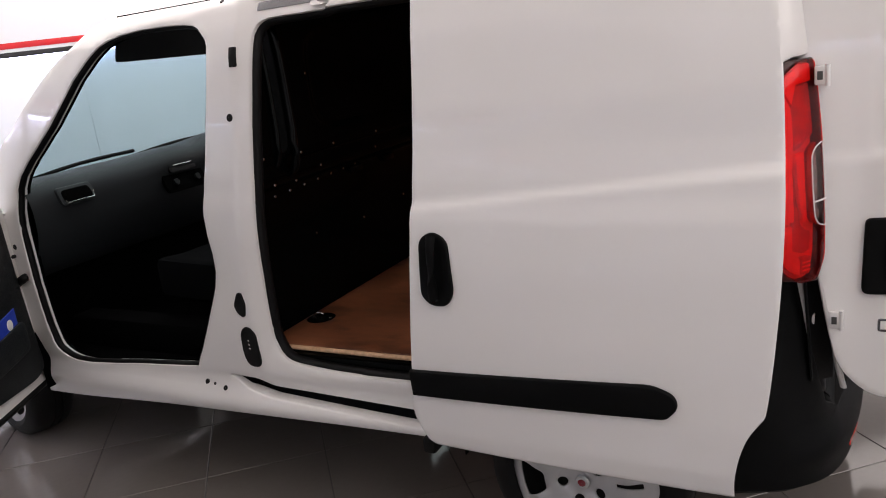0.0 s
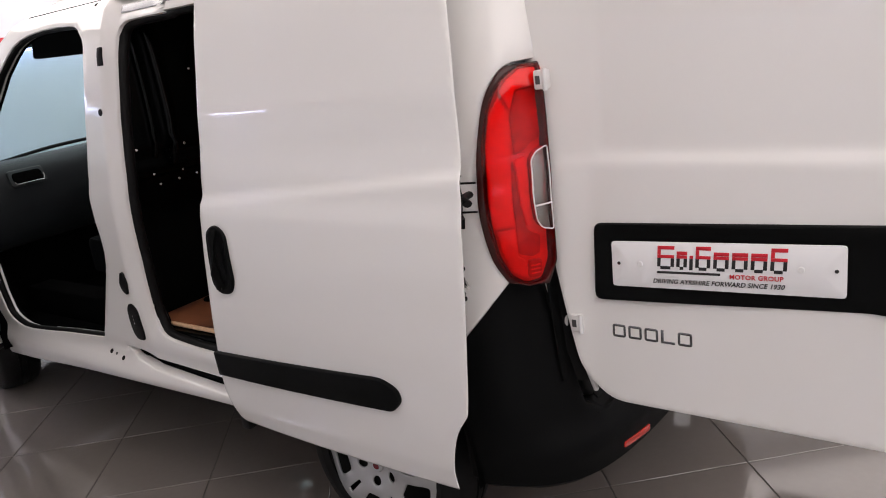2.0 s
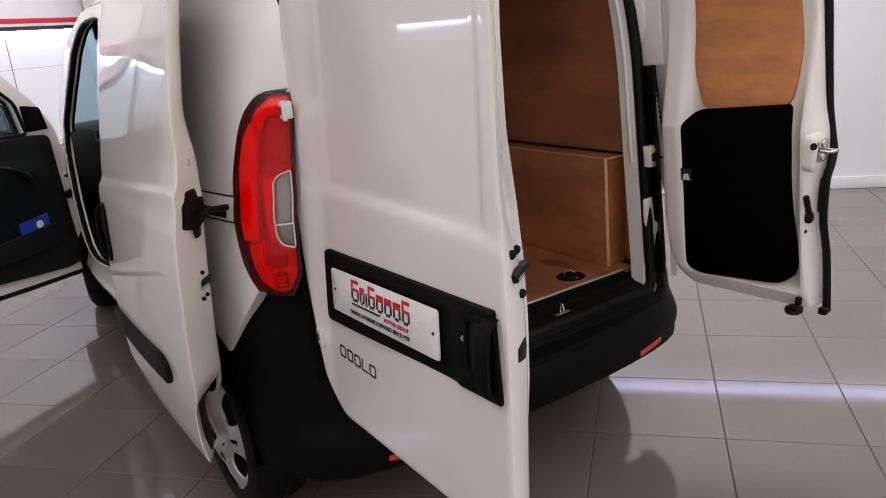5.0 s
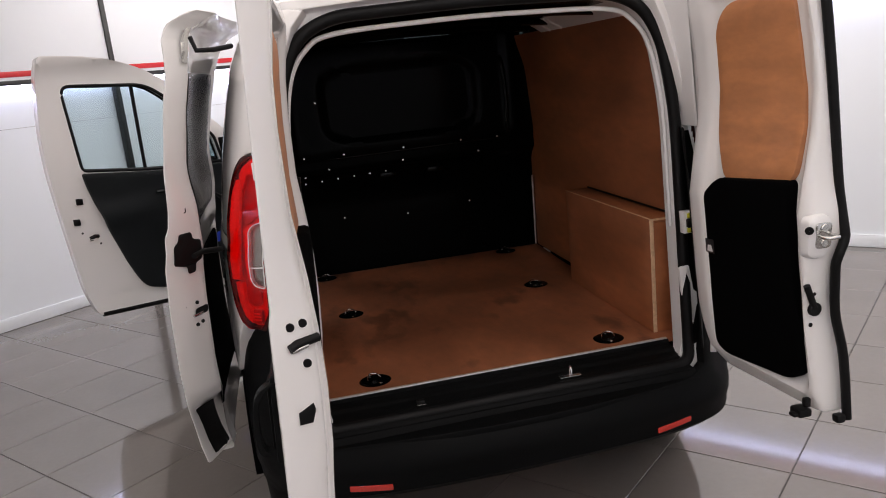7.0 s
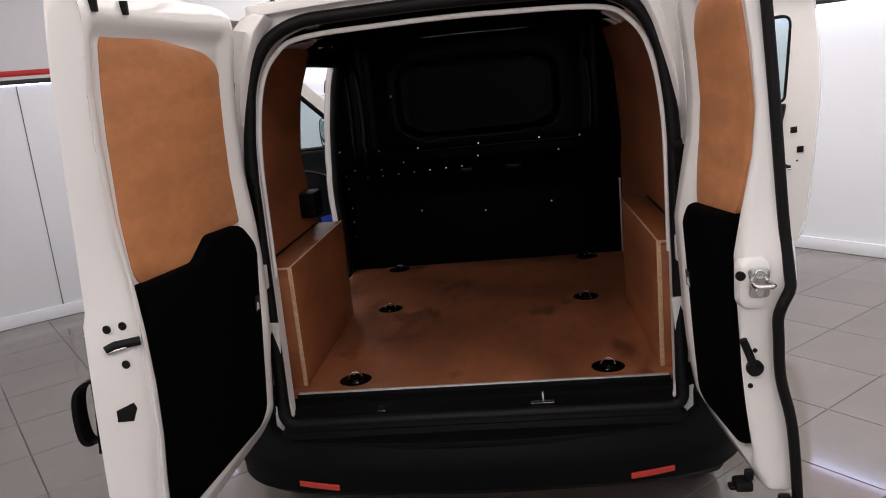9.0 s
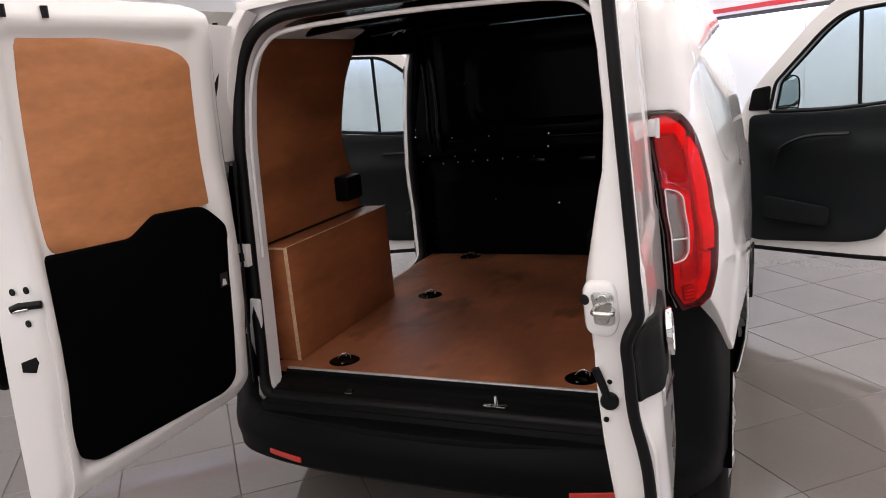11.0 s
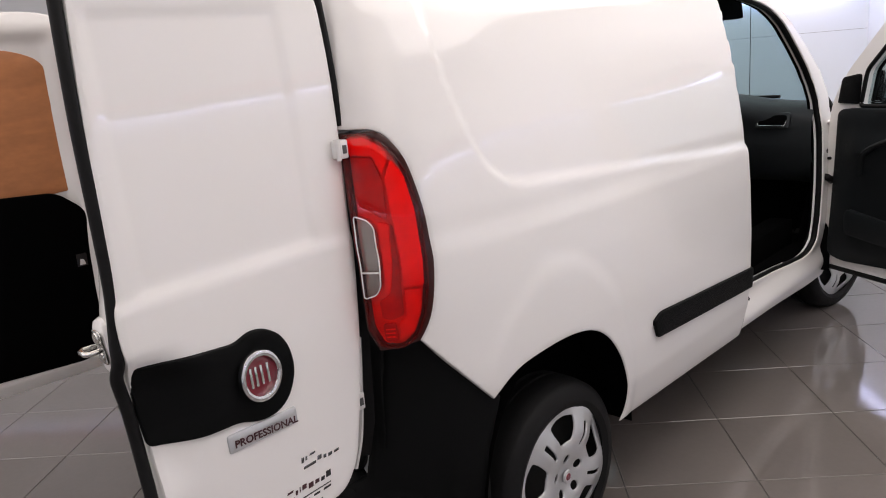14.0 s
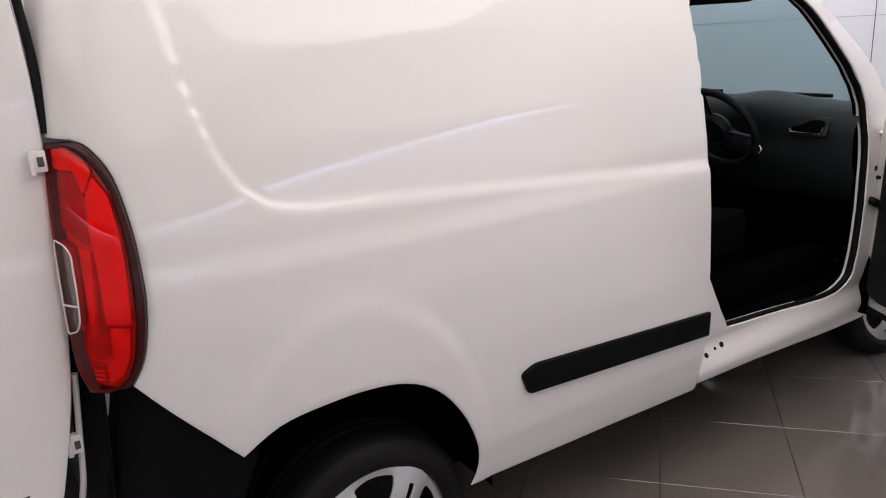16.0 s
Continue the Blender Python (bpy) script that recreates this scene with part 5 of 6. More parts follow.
# rubber seal down the free edge
edge_line = [right_fn(u, z, .012) for u, z in ((.570, .575), (.566, .76), (.562, .88), (.566, .98), (.571, 1.025), (.576, 1.055), (.574, 1.09), (.572, 1.12), (.564, 1.185), (.559, 1.245), (.556, 1.36), (.551, 1.55), (.536, 1.80))]
rod("edge_seal", curve_through(edge_line, 6), .0125, RUBBER, right_door, "thick black rubber edge seal", flat=1.0, up=(0, 1, 0), segs=10)
black_r = rounded([(RIGHT_W - .016, .902, .01), (RIGHT_W - .008, .99, .05), (RIGHT_W - .010, 1.070, .01), (.448, 1.060, .1), (.340, 1.050, .02), (.305, 1.064, .03), (.266, 1.060, .04), (.222, 1.032, .04), (.203, .984, .04), (.204, .937, .04), (.230, .888, .04), (.269, .865, .04), (.320, .866, .04), (.362, .884, .03), (.473, .891, .1)], 5)
panel("badge_carrier", black_r, lambda u, z, d: right_fn(u, z, d - .014 + .008 * field(u, z, RIGHT_W - .125, RIGHT_W - .02, .905, 1.03, .02) + .010 * step01(u, RIGHT_W - .03, RIGHT_W)), .02, PLASTIC, right_door, edge=.006, step=.018, loop_step=.018, label="black plastic badge carrier with a grip hollow")
def ring_disc(name, u, z, r0, r1, lift, depth, mat, parent, label=""):
    ring = [(u + r1 * math.cos(a), z + r1 * 1.06 * math.sin(a)) for a in np.linspace(0, 2 * math.pi, 40, endpoint=False)]
    hole = [[(u + r0 * math.cos(a), z + r0 * 1.06 * math.sin(a)) for a in np.linspace(0, 2 * math.pi, 40, endpoint=False)]] if r0 else []
    return panel(name, ring, lambda p, q, d: right_fn(p, q, d - lift), depth, mat, parent, hole, edge=min(.004, depth * .45), step=.02, label=label)


ring_disc("badge_ring", .304, .970, .040, .053, .032, .012, CHROME, right_door, "chrome badge ring")
ring_disc("badge_field", .304, .970, 0, .0405, .0225, .004, BADGE_RED, right_door, "dark red badge field")
# the maker's mark as four plain upright bars
for u in (.324, .311, .297, .281):
    panel("badge_stroke", rounded([(u, .949, .001), (u + .006, .949, .001), (u + .006, .992, .001), (u, .992, .001)], 2), lambda p, q, d: right_fn(p, q, d - .0255), .003, CHROME, right_door, edge=.0008, step=.1)
tilt = -.08
panel("word_badge", rounded([(.400, .826, .006), (.219, .821, .006), (.219, .860, .006), (.400, .867, .006)], 3), lambda u, z, d: right_fn(u, z, d - .009), .009, SILVER, right_door, edge=.004, step=.03, label="silver name badge with dark letters")
o = Vector(right_fn(.387, .836, -.0095))
lettering("badge_word", "PROFESSIONAL", .0232, WORD_INK, right_door, Matrix.Translation(o) @ Matrix((Vector((0, 1, -.034)).normalized(), Vector((0, .034, 1)).normalized(), Vector((1, 0, 0)))).transposed().to_4x4(), .0006, 1.0)
# engine badge and dealer sticker as plain strokes
for u0, u1, z0, z1, mat in ((.231, .222, .716, .738, DARK_CHROME), (.219, .212, .720, .736, DARK_CHROME), (.206, .188, .728, .736, DARK_CHROME), (.228, .190, .703, .714, DARK_CHROME), (.186, .172, .704, .722, DARK_CHROME), (.168, .158, .702, .716, DARK_CHROME), (.154, .140, .700, .714, DARK_CHROME), (.136, .119, .702, .712, DARK_CHROME),
                            (.284, .266, .668, .676, WORD_INK), (.282, .266, .652, .658, INK_BLACK), (.262, .254, .654, .672, WORD_INK), (.250, .246, .654, .676, WORD_INK), (.242, .228, .656, .676, WORD_INK), (.224, .208, .650, .672, WORD_INK), (.204, .190, .654, .670, WORD_INK), (.186, .174, .652, .668, INK_BLACK), (.170, .154, .650, .676, INK_BLACK),
                            (.285, .158, .641, .645, INK_BLACK), (.282, .262, .628, .634, INK_BLACK), (.246, .226, .630, .637, INK_BLACK), (.214, .194, .630, .638, INK_BLACK), (.184, .160, .630, .638, INK_BLACK), (.262, .190, .614, .619, DARK_CHROME)):
    panel("sticker_bar", [(u0 - .001, z0 + .3 * (z1 - z0)), (u1 + .001, z0 + .3 * (z1 - z0)), (u1 - .001, z1 - .15 * (z1 - z0)), (u0 - .003, z1 - .15 * (z1 - z0))], lambda u, z, d: right_fn(u, z, d - .0066), .0012, mat, right_door, edge=.0004, step=.1)
# striker, stay and foot on the free edge
r = lambda d, z, out=.0: Vector(right_fn(RIGHT_W + float(np.interp(z, (.592, .94, 1.14, 1.24, 1.55), (-.010, -.020, .004, -.006, -.018))) + out, z, d))
panel("striker_pad", rounded([(.040, 1.043, .028), (.108, 1.043, .028), (.104, 1.160, .028), (.044, 1.168, .028)], 5), lambda d, z, k: tuple(r(d, z, .016 - k)), .032, INNER_PAINT, right_door, edge=.013, step=.012, loop_step=.012)
panel("striker_plate", rounded([(.048, 1.073, .012), (.090, 1.073, .012), (.086, 1.108, .01), (.090, 1.142, .012), (.048, 1.142, .012), (.052, 1.108, .01)], 3), lambda d, z, k: tuple(r(d, z, .020 - k)), .004, STEEL, right_door, edge=.001, label="steel striker plate")
rod("striker_bow", [r(.052, 1.108, .022), r(.052, 1.108, .046), r(.057, 1.108, .053), r(.079, 1.108, .053), r(.084, 1.108, .046), r(.084, 1.108, .022)], .0055, STEEL, right_door)
for z in (1.088, 1.128):
    disc("striker_screw", r(.069, z, .020), UR, .011, .004, STEEL, right_door, segs=12)
disc("edge_bolt", r(.1005, 1.124, .012), (-.5, -1, 0), .011, .004, RUBBER, right_door, segs=14)
rod("lock_lever", [r(.100, .970, .008), r(.090, .935, .010), r(.080, .905, .010)], .009, RUBBER, right_door, "black door release lever")
disc("lever_pivot", r(.077, .900, .0), UR, .019, .012, RUBBER, right_door, segs=16)
for d, z in ((.071, .941), (.091, .856)):
    disc("edge_bolt", r(d, z, .0), UR, .006, .003, RUBBER, right_door, segs=10)
foot = part("door_foot", box_bm(.632, .672, -.420, -.375, .588, .612, .006, 2), RUBBER, right_door, "black rubber door stop")
box("door_foot_tab", .655, .675, -.412, -.395, .6125, .640, RUBBER, right_door, bevel=.005)
box("door_foot_lip", .618, .634, -.415, -.390, .592, .603, RUBBER, right_door, bevel=.004)
box("door_foot_clip", .718, .745, -.462, -.436, .574, .598, RUBBER, right_door, bevel=.006)
label = panel("safety_label", [(.105, .975), (.148, .975), (.148, 1.02), (.105, 1.02)], lambda u, z, d: right_fn(u, z, .1052 - d), .001, INK_BLACK, right_door, edge=.0002, label="small black and white warning label")
panel("label_mark", [(.112, .98), (.141, .98), (.135, 1.002), (.118, 1.0)], lambda u, z, d: right_fn(u, z, .1058 - d), .0005, LABEL, right_door, edge=.0001)
for side, door, fn in ((-1, left_door, left_fn), (1, right_door, right_fn)):
    for z in (1.393, .79):
        p = Vector({(-1, 1.393): (-.716, .150, 1.391), (-1, .79): (-.719, .112, .790), (1, 1.393): (.704, .150, 1.399), (1, .79): (.708, .108, .775)}[side, z])
        z = p.z
        hinge = box("door_hinge", p.x - .013, p.x + .013, p.y - .010, p.y + .022, z - .022, z + .022, INNER_PAINT, van, "white steel door hinge", .004)
        rod("hinge_pin", [(p.x + side * .010, p.y - .006, z - .025), (p.x + side * .010, p.y - .006, z + .025)], .006, INNER_PAINT, hinge)
        box("hinge_slot", *sorted((p.x + side * .0125, p.x + side * .0145)), p.y + .004, p.y + .016, z - .010, z + .010, PRIMER, hinge, bevel=.001)
    # folded white flange beside the lower hinge
    rod("pillar_flange", curve_through([(side * .706, .142, .935), (side * .707, .128, .80), (side * .703, .116, .68), (side * .690, .098, .592)], 5), .010, INNER_PAINT, van, "white folded pillar flange", flat=.7)
    # dark rod added as the shade in the gap above the lamp
    edge = ((-.083, 1.80), (-.090, 1.70), (-.097, 1.55), (-.094, 1.44)) if side < 0 else ((-.052, 1.80), (-.060, 1.70), (-.065, 1.58), (-.062, 1.45))
    rod("hinge_gap_seal", curve_through([fn(u, q, .010) for u, q in edge], 5), .009, RUBBER, van)
    # door check: a white bracket with a dark roller, and a strap
    b = box("door_check", *sorted((side * .625, side * .672)), .152, .186, 1.005, 1.080, INNER_PAINT, van, "white door check bracket", .003)
    for z in (1.017, 1.066):
        box("check_mark", *sorted((side * .636, side * .652)), .144, .1515, z - .008, z + .008, YELLOW if side > 0 else LABEL, b, bevel=.001)
    box("check_roller", *sorted((side * .632, side * .656)), .136, .1515, 1.027, 1.056, RUBBER, b, bevel=.003)
    rod("check_strap", [(side * .655, .145, 1.04), tuple(fn(.05, 1.04, .07))], .004, RUBBER, van)
    # added black strip, the shade of the gap between body corner and door
    near_fn = skin(side)
    def gap(k, z, d, fn=fn, near_fn=near_fn, side=side):
        p, q = Vector(near_fn(at_x(.742), z, .070)), Vector(fn(.0, z, .080 if z < 1.361 else .030))
        w = p.lerp(q, k)
        return (w.x - side * d * .5, w.y + d, w.z)
    panel("gap_seal", [(0, .60), (1, .60), (1, 1.36), (0, 1.36)], gap, .006, RUBBER, van, edge=.001, step=.08, label="added black strip for the dark hinge gap")
    panel("pillar_return", [(0, 1.361), (1, 1.361), (1, 1.79), (0, 1.79)], gap, .006, INNER_PAINT, van, edge=.001, step=.08)
    # white folded bracket of the lower hinge
    arm = [(.644, .894), (.608, .887), (.624, .732), (.622, .649), (.606, .560), (.632, .555), (.653, .624), (.675, .746), (.688, .763), (.685, .785), (.662, .80)]
    panel("hinge_bracket", rounded([(side * x, z, .008) for x, z in arm], 3), lambda x, z, q: (x, .160 + q + .05 * (.9 - z), z), .012, INNER_PAINT, van, edge=.003, step=.04, label="white folded hinge bracket")
    # black cable sleeve between door and body at the top
    sleeve = [(side * .640, .205, 1.772), (side * .642, .195, 1.745), (side * .640, .160, 1.656), (side * .642, .118, 1.565), (side * .646, .088, 1.51)]
    if side < 0:
        rod("cable_sleeve", curve_through(sleeve, 6), .013, RUBBER, van, "black rubber cable sleeve")


# ---- sliding door on the left, slid back ----
SLIDE_TAIL = ((.43, .48, .55, .612, .663, .78, .95, 1.13, 1.44, 1.64, 1.775, 1.862), (.316, .316, .304, .282, .247, .232, .216, .207, .214, .230, .258, .285))
SLIDE_LEAN = ((1.30, 1.41, 1.69, 1.775, 1.811, 1.85, 1.865), (0, .012, .032, .060, .086, .100, .108))


def slide_fn(y, z, d):
    crown = .010 * ((y - .66) / .45) ** 2
    line = 1.232 - .075 * (y - .21) / .91
    dent = .009 * step01(z, line - .012, line + .012) * step01(z, 1.78, 1.70)
    tail = float(np.interp(z, *SLIDE_TAIL))
    y = y + d * (1 + 1.2 * step01(z, .72, .60)) * step01(y, tail + .10, tail)
    slope = step01(z, 1.3, 1.7)
    if d > .04:
        d += .018 * step01(z, 1.34, 1.12) * step01(z, .50, .70) * step01(y, .46, .36)
        d *= 1 - .24 * step01(z, 1.25, 1.45)
    x = half_width(z) + .130 + float(np.interp(z, *SLIDE_LEAN)) * (.3 + .7 * step01(y, 1.0, .35)) - crown - (dent if d < .02 else 0) - d
    return (-x, y, z - d * .15 * slope)


slide_out = rounded([(1.112, 1.862, .03), (1.108, 1.40, .1), (1.127, 1.14, .1), (1.178, .70, .1), (1.198, .55, .04), (1.155, .450, .03), (.316, .432, .008), (.316, .48, .05), (.304, .55, .05), (.282, .612, .04), (.247, .663, .012), (.232, .78, .1), (.216, .95, .1), (.207, 1.13, .2), (.214, 1.44, .1), (.230, 1.64, .1), (.258, 1.775, .1), (.285, 1.862, .02)], 5)
slide_door = panel("sliding_door", slide_out, slide_fn, .085, PAINT, van, edge=.010, step=.012, loop_step=.016, back=.012, label="white sliding side door slid fully back")
panel("side_strip", rounded([(1.176, .618, .004), (1.180, .694, .004), (.500, .727, .03), (.450, .704, .025), (.442, .672, .02), (.472, .640, .012)], 4), lambda y, z, d: slide_fn(y, z, d - .014), .014, PLASTIC, slide_door, edge=.006, step=.03, label="black protective side strip")
hand = rounded([(1.100, 1.075, .03), (1.06, 1.098, .04), (1.015, 1.075, .03), (1.008, .93, .03), (1.03, .893, .03), (1.08, .893, .03), (1.108, .92, .03)], 5)
h = panel("door_handle", hand, lambda y, z, d: slide_fn(y, z, d - .010 + .008 * field(y, z, 1.03, 1.085, .925, 1.06, .012)), .012, PLASTIC, slide_door, edge=.004, step=.012, loop_step=.012, label="black oval door handle")
rod("handle_grip", curve_through([slide_fn(1.058, 1.085, -.012), slide_fn(1.058, 1.05, -.022), slide_fn(1.062, .96, -.022), slide_fn(1.066, .91, -.012)], 5), .014, PLASTIC, slide_door, "black handle bar", flat=.6)
disc("handle_lock", slide_fn(1.062, .915, -.012), (-1, 0, 0), .008, .004, STEEL, slide_door, segs=12)
# inner side: a deep hollow with dark lining, and fittings on the rear edge
panel("inner_hollow", rounded([(1.0, 1.22, .05), (1.0, 1.70, .06), (.36, 1.70, .06), (.34, 1.22, .05)], 4), lambda y, z, d: slide_fn(y, z, .087 - d), .003, BLACK_PAINT, slide_door, edge=.001)
panel("inner_cover", rounded([(1.10, .56, .05), (1.06, 1.10, .05), (.36, 1.10, .06), (.38, .60, .06)], 4), lambda y, z, d: slide_fn(y, z, .092 - d), .008, FLOCK, slide_door, edge=.003, label="dark inner door cover")
se = lambda d, z, out=0.0: Vector(slide_fn(float(np.interp(z, *SLIDE_TAIL)) - out, z, d))
def end_plate(name, pts, out, thick, mat, label="", rad=.008):
    return panel(name, rounded([(d, z, rad) for d, z in pts], 3), lambda d, z, k: tuple(se(d, z, out - k)), thick, mat, slide_door, edge=.002, step=.03, label=label)


end_plate("edge_socket", [(.024, 1.280), (.056, 1.280), (.056, 1.315), (.024, 1.315)], .003, .006, RUBBER)
boot = [(.034, 1.200), (.036, 1.222), (.060, 1.222), (.061, 1.198), (.080, 1.194), (.082, 1.132), (.066, 1.127), (.064, 1.098), (.044, 1.096), (.041, 1.125), (.024, 1.13), (.021, 1.188)]
end_plate("roller_boot", boot, .007, .012, RUBBER, "black cross-shaped rubber roller boot", .008)
end_plate("corner_strip", [(.016, .645), (.052, .650), (.066, .445), (.024, .445)], .004, .006, RUBBER, "black rubber corner strip", .006)
bracket = end_plate("roller_bracket", [(.066, 1.725), (.084, 1.722), (.086, 1.790), (.080, 1.828), (.066, 1.820), (.062, 1.780)], .014, .016, STEEL, "bright steel roller bracket", .004)
rod("roller_arm", [se(.06, 1.15, .02), se(.085, 1.155, .012), (-.86, .30, 1.15)], .011, RUBBER, slide_door, "black sliding door arm", flat=.8)
end_plate("edge_latch", [(.05, .955), (.085, .960), (.085, .985), (.05, .98)], .003, .006, RUBBER)
rod("latch_claw", [se(.045, .962, .006), se(.07, .964, .006)], .005, STEEL, slide_door)
for d, z in ((.04, .995), (.058, 1.0), (.052, .93), (.066, .935)):
    disc("edge_bolt", se(d, z, -.001), (0, -1, 0), .006, .004, RUBBER, slide_door, segs=10)
rod("lower_edge_seal", [slide_fn(.32, .452, .05), slide_fn(.8, .458, .05), slide_fn(1.14, .462, .05)], .012, RUBBER, slide_door)
box("lower_roller_bracket", -1.0, -.86, 1.16, 1.20, .40, .45, RUBBER, slide_door, "black lower roller bracket", .008)
rod("upper_roller_arm", [(-.850, .275, 1.785), (-.838, .270, 1.745), (-.79, .272, 1.743), (-.74, .33, 1.752)], .0075, RUBBER, slide_door)


# ---- front doors, swung open ----
def front_door(side):
    hinge = Vector((side * .855, 3.20, 0))
    free = Vector((side * 1.81, 2.615, 0))
    U = (free - hinge).normalized()
    D = Vector((-U.y, U.x, 0)) * (1 if side > 0 else -1)
    if D.x * side > 0:
        D = -D
    D = Vector((U.y, -U.x, 0)) if (Vector((U.y, -U.x, 0)).y < 0) else Vector((-U.y, U.x, 0))
    L = (free - hinge).length
    def fn(u, z, d):
        k = d + (.925 - half_width(z)) * .25 - .05
        p = hinge + U * u + D * k
        return (p.x, p.y, z)
    out = rounded([(.0, .350, .05), (.40, .362, .2), (.75, .378, .2), (1.15, .402, .05), (1.20, .56, .1), (1.24, .98, .2), (1.275, 1.40, .2), (1.225, 1.910, .04), (.94, 1.893, .2), (.69, 1.83, .2), (.50, 1.725, .15), (.12, 1.35, .06), (.02, 1.20, .1), (-.02, .9, .2)], 6)
    win = rounded([(1.080, 1.262, .03), (1.120, 1.745, .06), (.645, 1.716, .2), (.525, 1.636, .1), (.24, 1.36, .03), (.20, 1.19, .02), (.60, 1.20, .2)], 5)
    door = panel("front_door", out, fn, .075, PAINT, van, [win], edge=.010, step=.035, loop_step=.03, label="white front door swung wide open")
    pane = panel("door_glass", win, lambda u, z, d: fn(u, z, .03 + d), .004, GLASS, door, edge=.001, step=.08, label="tinted side window")
    pane.visible_shadow = False
    for d in (.006, .070):
        rod("window_seal", [fn(u, z, d) for u, z in dense(win, .05)], .010, RUBBER, door, closed=True)
    rod("window_divider", [fn(.699, 1.205, .03), fn(.705, 1.715, .03)], .011, RUBBER, door, "black window bar")
    trim = rounded([(.035, .43, .05), (.08, 1.17, .04), (.20, 1.182, .02), (.60, 1.192, .2), (1.092, 1.250, .02), (1.080, 1.175, .03), (1.028, .98, .2), (.923, .66, .2), (.874, .55, .1), (.835, .503, .05), (.710, .464, .1), (.40, .432, .1), (.13, .408, .05)], 5)
    def trim_fn(u, z, d):
        bulge = .03 * math.exp(-((z - .98) / .07) ** 2) * step01(u, .1, .25) - .015 * field(u, z, .18, .72, .56, .80, .05)
        return fn(u, z, .098 + bulge - d)
    panel("door_trim", trim, trim_fn, .03, DASH, door, edge=.012, step=.04, label="dark moulded door trim")
    rod("pull_handle", curve_through([fn(.24, .86, .10), fn(.30, .98, .135), fn(.48, 1.06, .15), fn(.70, 1.075, .135)], 5), .018, DASH, door, flat=.6)
    panel("door_pocket", rounded([(.20, .57, .04), (.60, .55, .04), (.60, .66, .04), (.20, .70, .04)]), lambda u, z, d: fn(u, z, .15 - d), .02, DASH, door, edge=.006)
    rod("bottom_seal", [fn(.02, .357, .066), fn(.40, .369, .066), fn(.75, .385, .066), fn(1.13, .410, .066)], .016, RUBBER, door)
    for u, z in ((1.132, 1.092), (1.168, .978)):
        panel("edge_buffer", rounded([(u - .018, z - .02, .004), (u + .018, z - .016, .004), (u + .018, z + .02, .004), (u - .018, z + .016, .004)], 3), lambda p, q, d: fn(p, q, .086 - d), .014, RUBBER, door, edge=.003)
    rod("door_latch", [fn(1.065, .875, .076), fn(1.085, .88, .080), fn(1.115, .87, .076)], .011, RUBBER, door)
    rod("latch_claw", [fn(1.10, .862, .082), fn(1.12, .862, .080)], .006, STEEL, door)
    for u, z in ((1.150, .91), (1.06, .83)):
        disc("edge_bolt", fn(u, z, .074), D, .006, .004, RUBBER, door, segs=10)
    for z in (.56, 1.10):
        a = Vector(fn(.0, z, .04))
        b = Vector((side * .80, 3.165, z))
        rod("front_hinge", [b, (a + b) / 2, a], .016, INNER_PAINT, van, flat=.7)
    rod("check_strap", [(side * .80, 3.15, .92), fn(.03, .92, .06)], .008, RUBBER, van)
    rod("cable_sleeve", curve_through([(side * .80, 3.17, .82), (side * .86, 3.12, .83), fn(.02, .80, .06)], 5), .018, RUBBER, van)
    # door mirror
    c = Vector(fn(.20, 1.24, -.10))
    base = panel("mirror_triangle", rounded([(.07, 1.20, .01), (.20, 1.20, .01), (.215, 1.345, .02), (.10, 1.325, .02)]), lambda u, z, d: fn(u, z, .088 - d), .10, PLASTIC, door, edge=.006, label="black mirror mounting")
    out_dir = -D
    head = Vector((side * 1.085, 3.20, 1.268))
    back = Vector((0, 1, 0))
    def head_fn(a, z, d):
        q = head + Vector((side * a, 0, z))
        return (q.x, q.y + d, q.z)
    shell = rounded([(1.2 * a, 1.12 * b, q) for a, b, q in ((-.075, -.122, .03), (.065, -.118, .045), (.085, -.02, .05), (.078, .112, .045), (-.055, .118, .03), (-.075, .06, .03))], 5)
    mirror = panel("door_mirror", shell, lambda a, z, d: head_fn(a * (1 - 2.2 * d), z * (1 - 2.2 * d), d), .11, PLASTIC, door, edge=.012, step=.03, label="black door mirror")
    glass_shape = inset(dense(shell, .02) if area_of(shell) > 0 else dense(shell, .02)[::-1], .012)
    panel("mirror_glass", [(a, z) for a, z in glass_shape], lambda a, z, d: head_fn(a, z, d - .004), .003, MIRROR, door, edge=.001, step=.05, label="mirror glass")
    rod("mirror_split", [head_fn(-.07, -.07, -.005), head_fn(.085, -.07, -.005)], .003, RUBBER, door)
    arm = rod("mirror_arm", [tuple(head + Vector((-side * .06, .05, -.02))), fn(.16, 1.30, .0)], .035, PLASTIC, door, flat=1.4)
    return fn


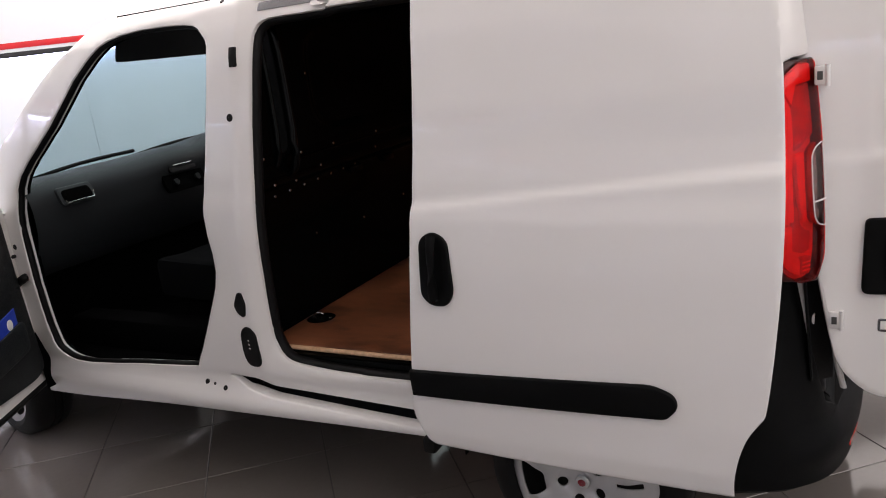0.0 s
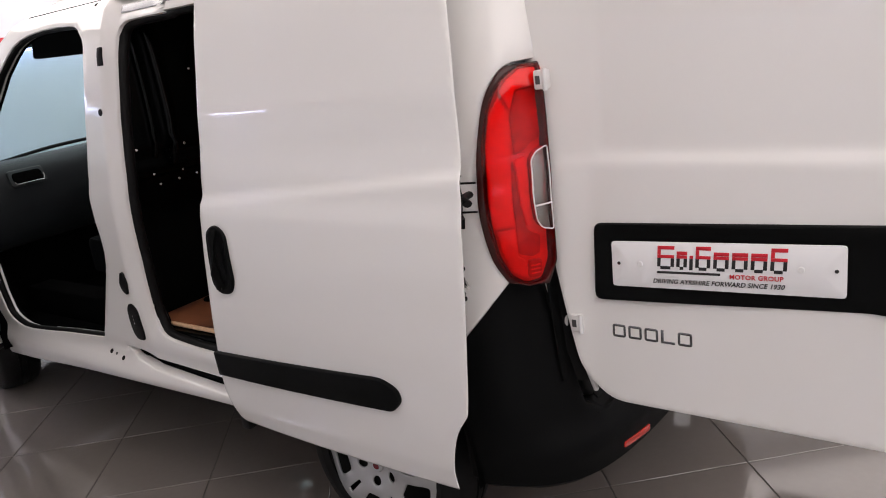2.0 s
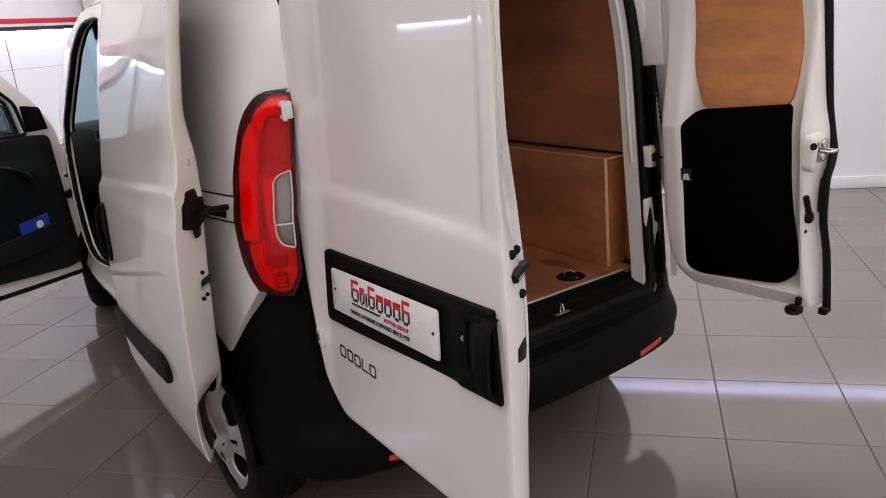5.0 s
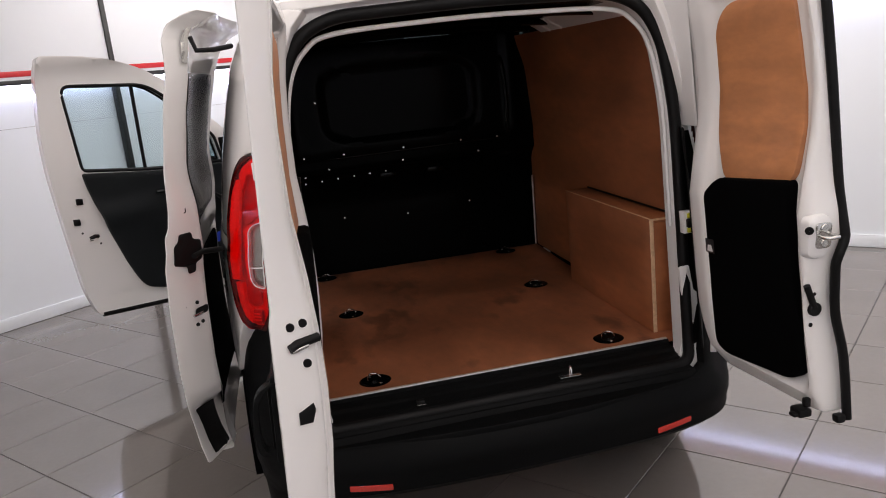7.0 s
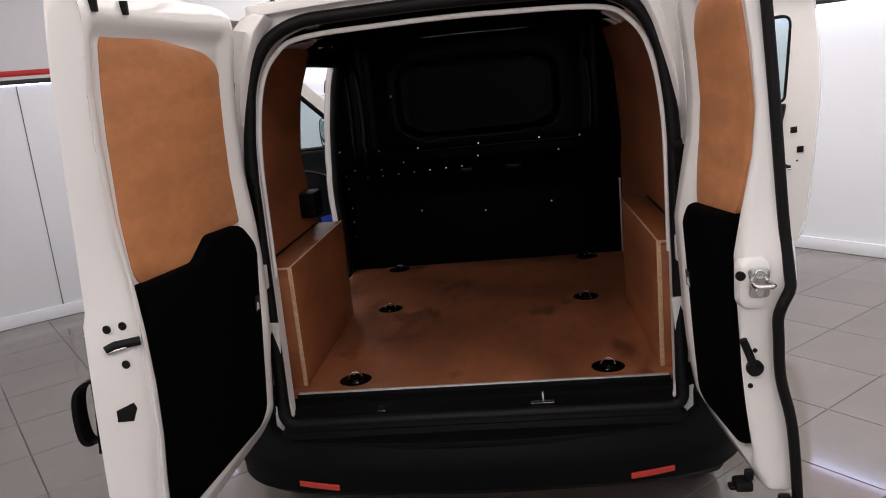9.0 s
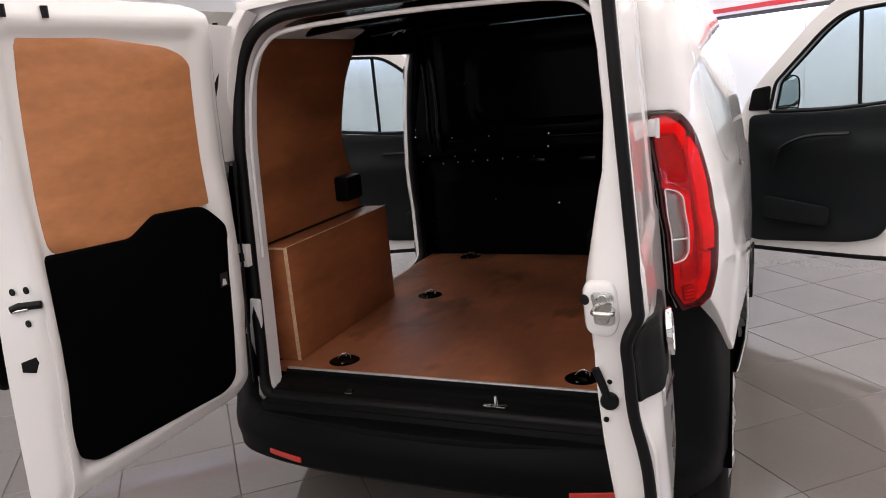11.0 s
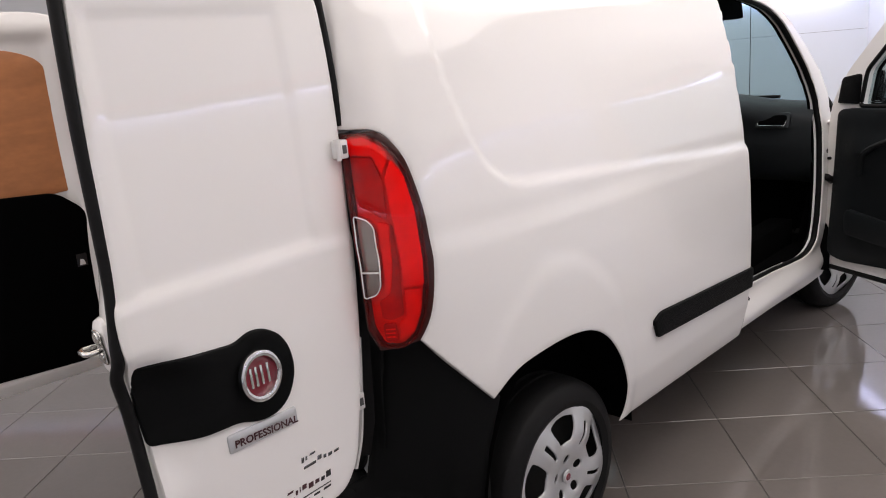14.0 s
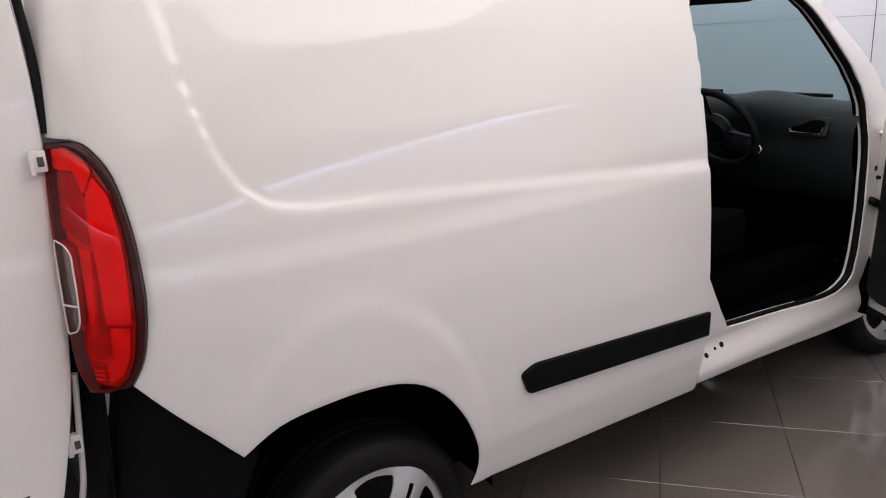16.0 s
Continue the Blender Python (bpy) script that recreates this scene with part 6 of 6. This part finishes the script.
fn_l = front_door(-1)
front_door(1)
card = panel("folded_card", [(.24, .66), (.42, .66), (.42, .74), (.24, .76)], lambda u, z, d: fn_l(u, z, .142 - d), .004, BLUE, None, edge=.001)
tagged(card, "blue folded card standing in the door pocket", "card")
tagged(disc("card_mark", fn_l(.30, .71, .143), (Vector(fn_l(0, 1, .2)) - Vector(fn_l(0, 1, .1))), .022, .0015, LABEL, card), "white round print")


# ---- floor tiles ----
def floor_tiles():
    """Loose tiles near the van, the rest joined."""
    h, b, g = TILE_PITCH / 2, 0.0015, 0.002
    verts, faces = [], []
    for r, z in ((h - g, -0.008), (h - g, -b), (h - g - b, 0.0)):
        verts += [(-r, -r, z), (r, -r, z), (r, r, z), (-r, r, z)]
    for k in (0, 4):
        for i in range(4):
            j = (i + 1) % 4
            faces.append((k + i, k + j, k + 4 + j, k + 4 + i))
    faces.append((8, 9, 10, 11))
    me = bpy.data.meshes.new("floor_tile")
    me.from_pydata(verts, [], faces)
    me.materials.append(TILE)
    n0, m0 = -0.034 + h, -0.076 + h
    near, rest = [], []
    for i in range(-13, 11):
        for j in range(-13, 13):
            n, m = n0 + i * TILE_PITCH, m0 + j * TILE_PITCH
            if n > WALL_N + h or m > WALL_M + h or n < BACK_N - h or m < BACK_M - h:
                continue
            (near if n > -2.9 and m > -2.3 else rest).append((n, m))
    near.sort(key=lambda q: abs(q[0] - 1) + abs(q[1] - 1))
    rest += near[298:]
    for n, m in near[:298]:
        ob = new("floor_tile", me)
        ob.parent = floor
        ob.matrix_basis = Matrix.Translation(room(n, m, random.uniform(-0.0004, 0.0))) @ Matrix.Rotation(ROOM + random.choice((0, 1, 2, 3)) * math.pi / 2, 4, "Z")
    vs, fs = [], []
    for n, m in rest:
        k = len(vs)
        vs += [Matrix.Rotation(ROOM, 3, "Z") @ Vector(v) + room(n, m, 0) for v in verts]
        fs += [tuple(k + i for i in f) for f in faces]
    tagged(finish("floor_tiles", vs, fs, TILE, floor, fix=False), kind="stuff")


floor_tiles()
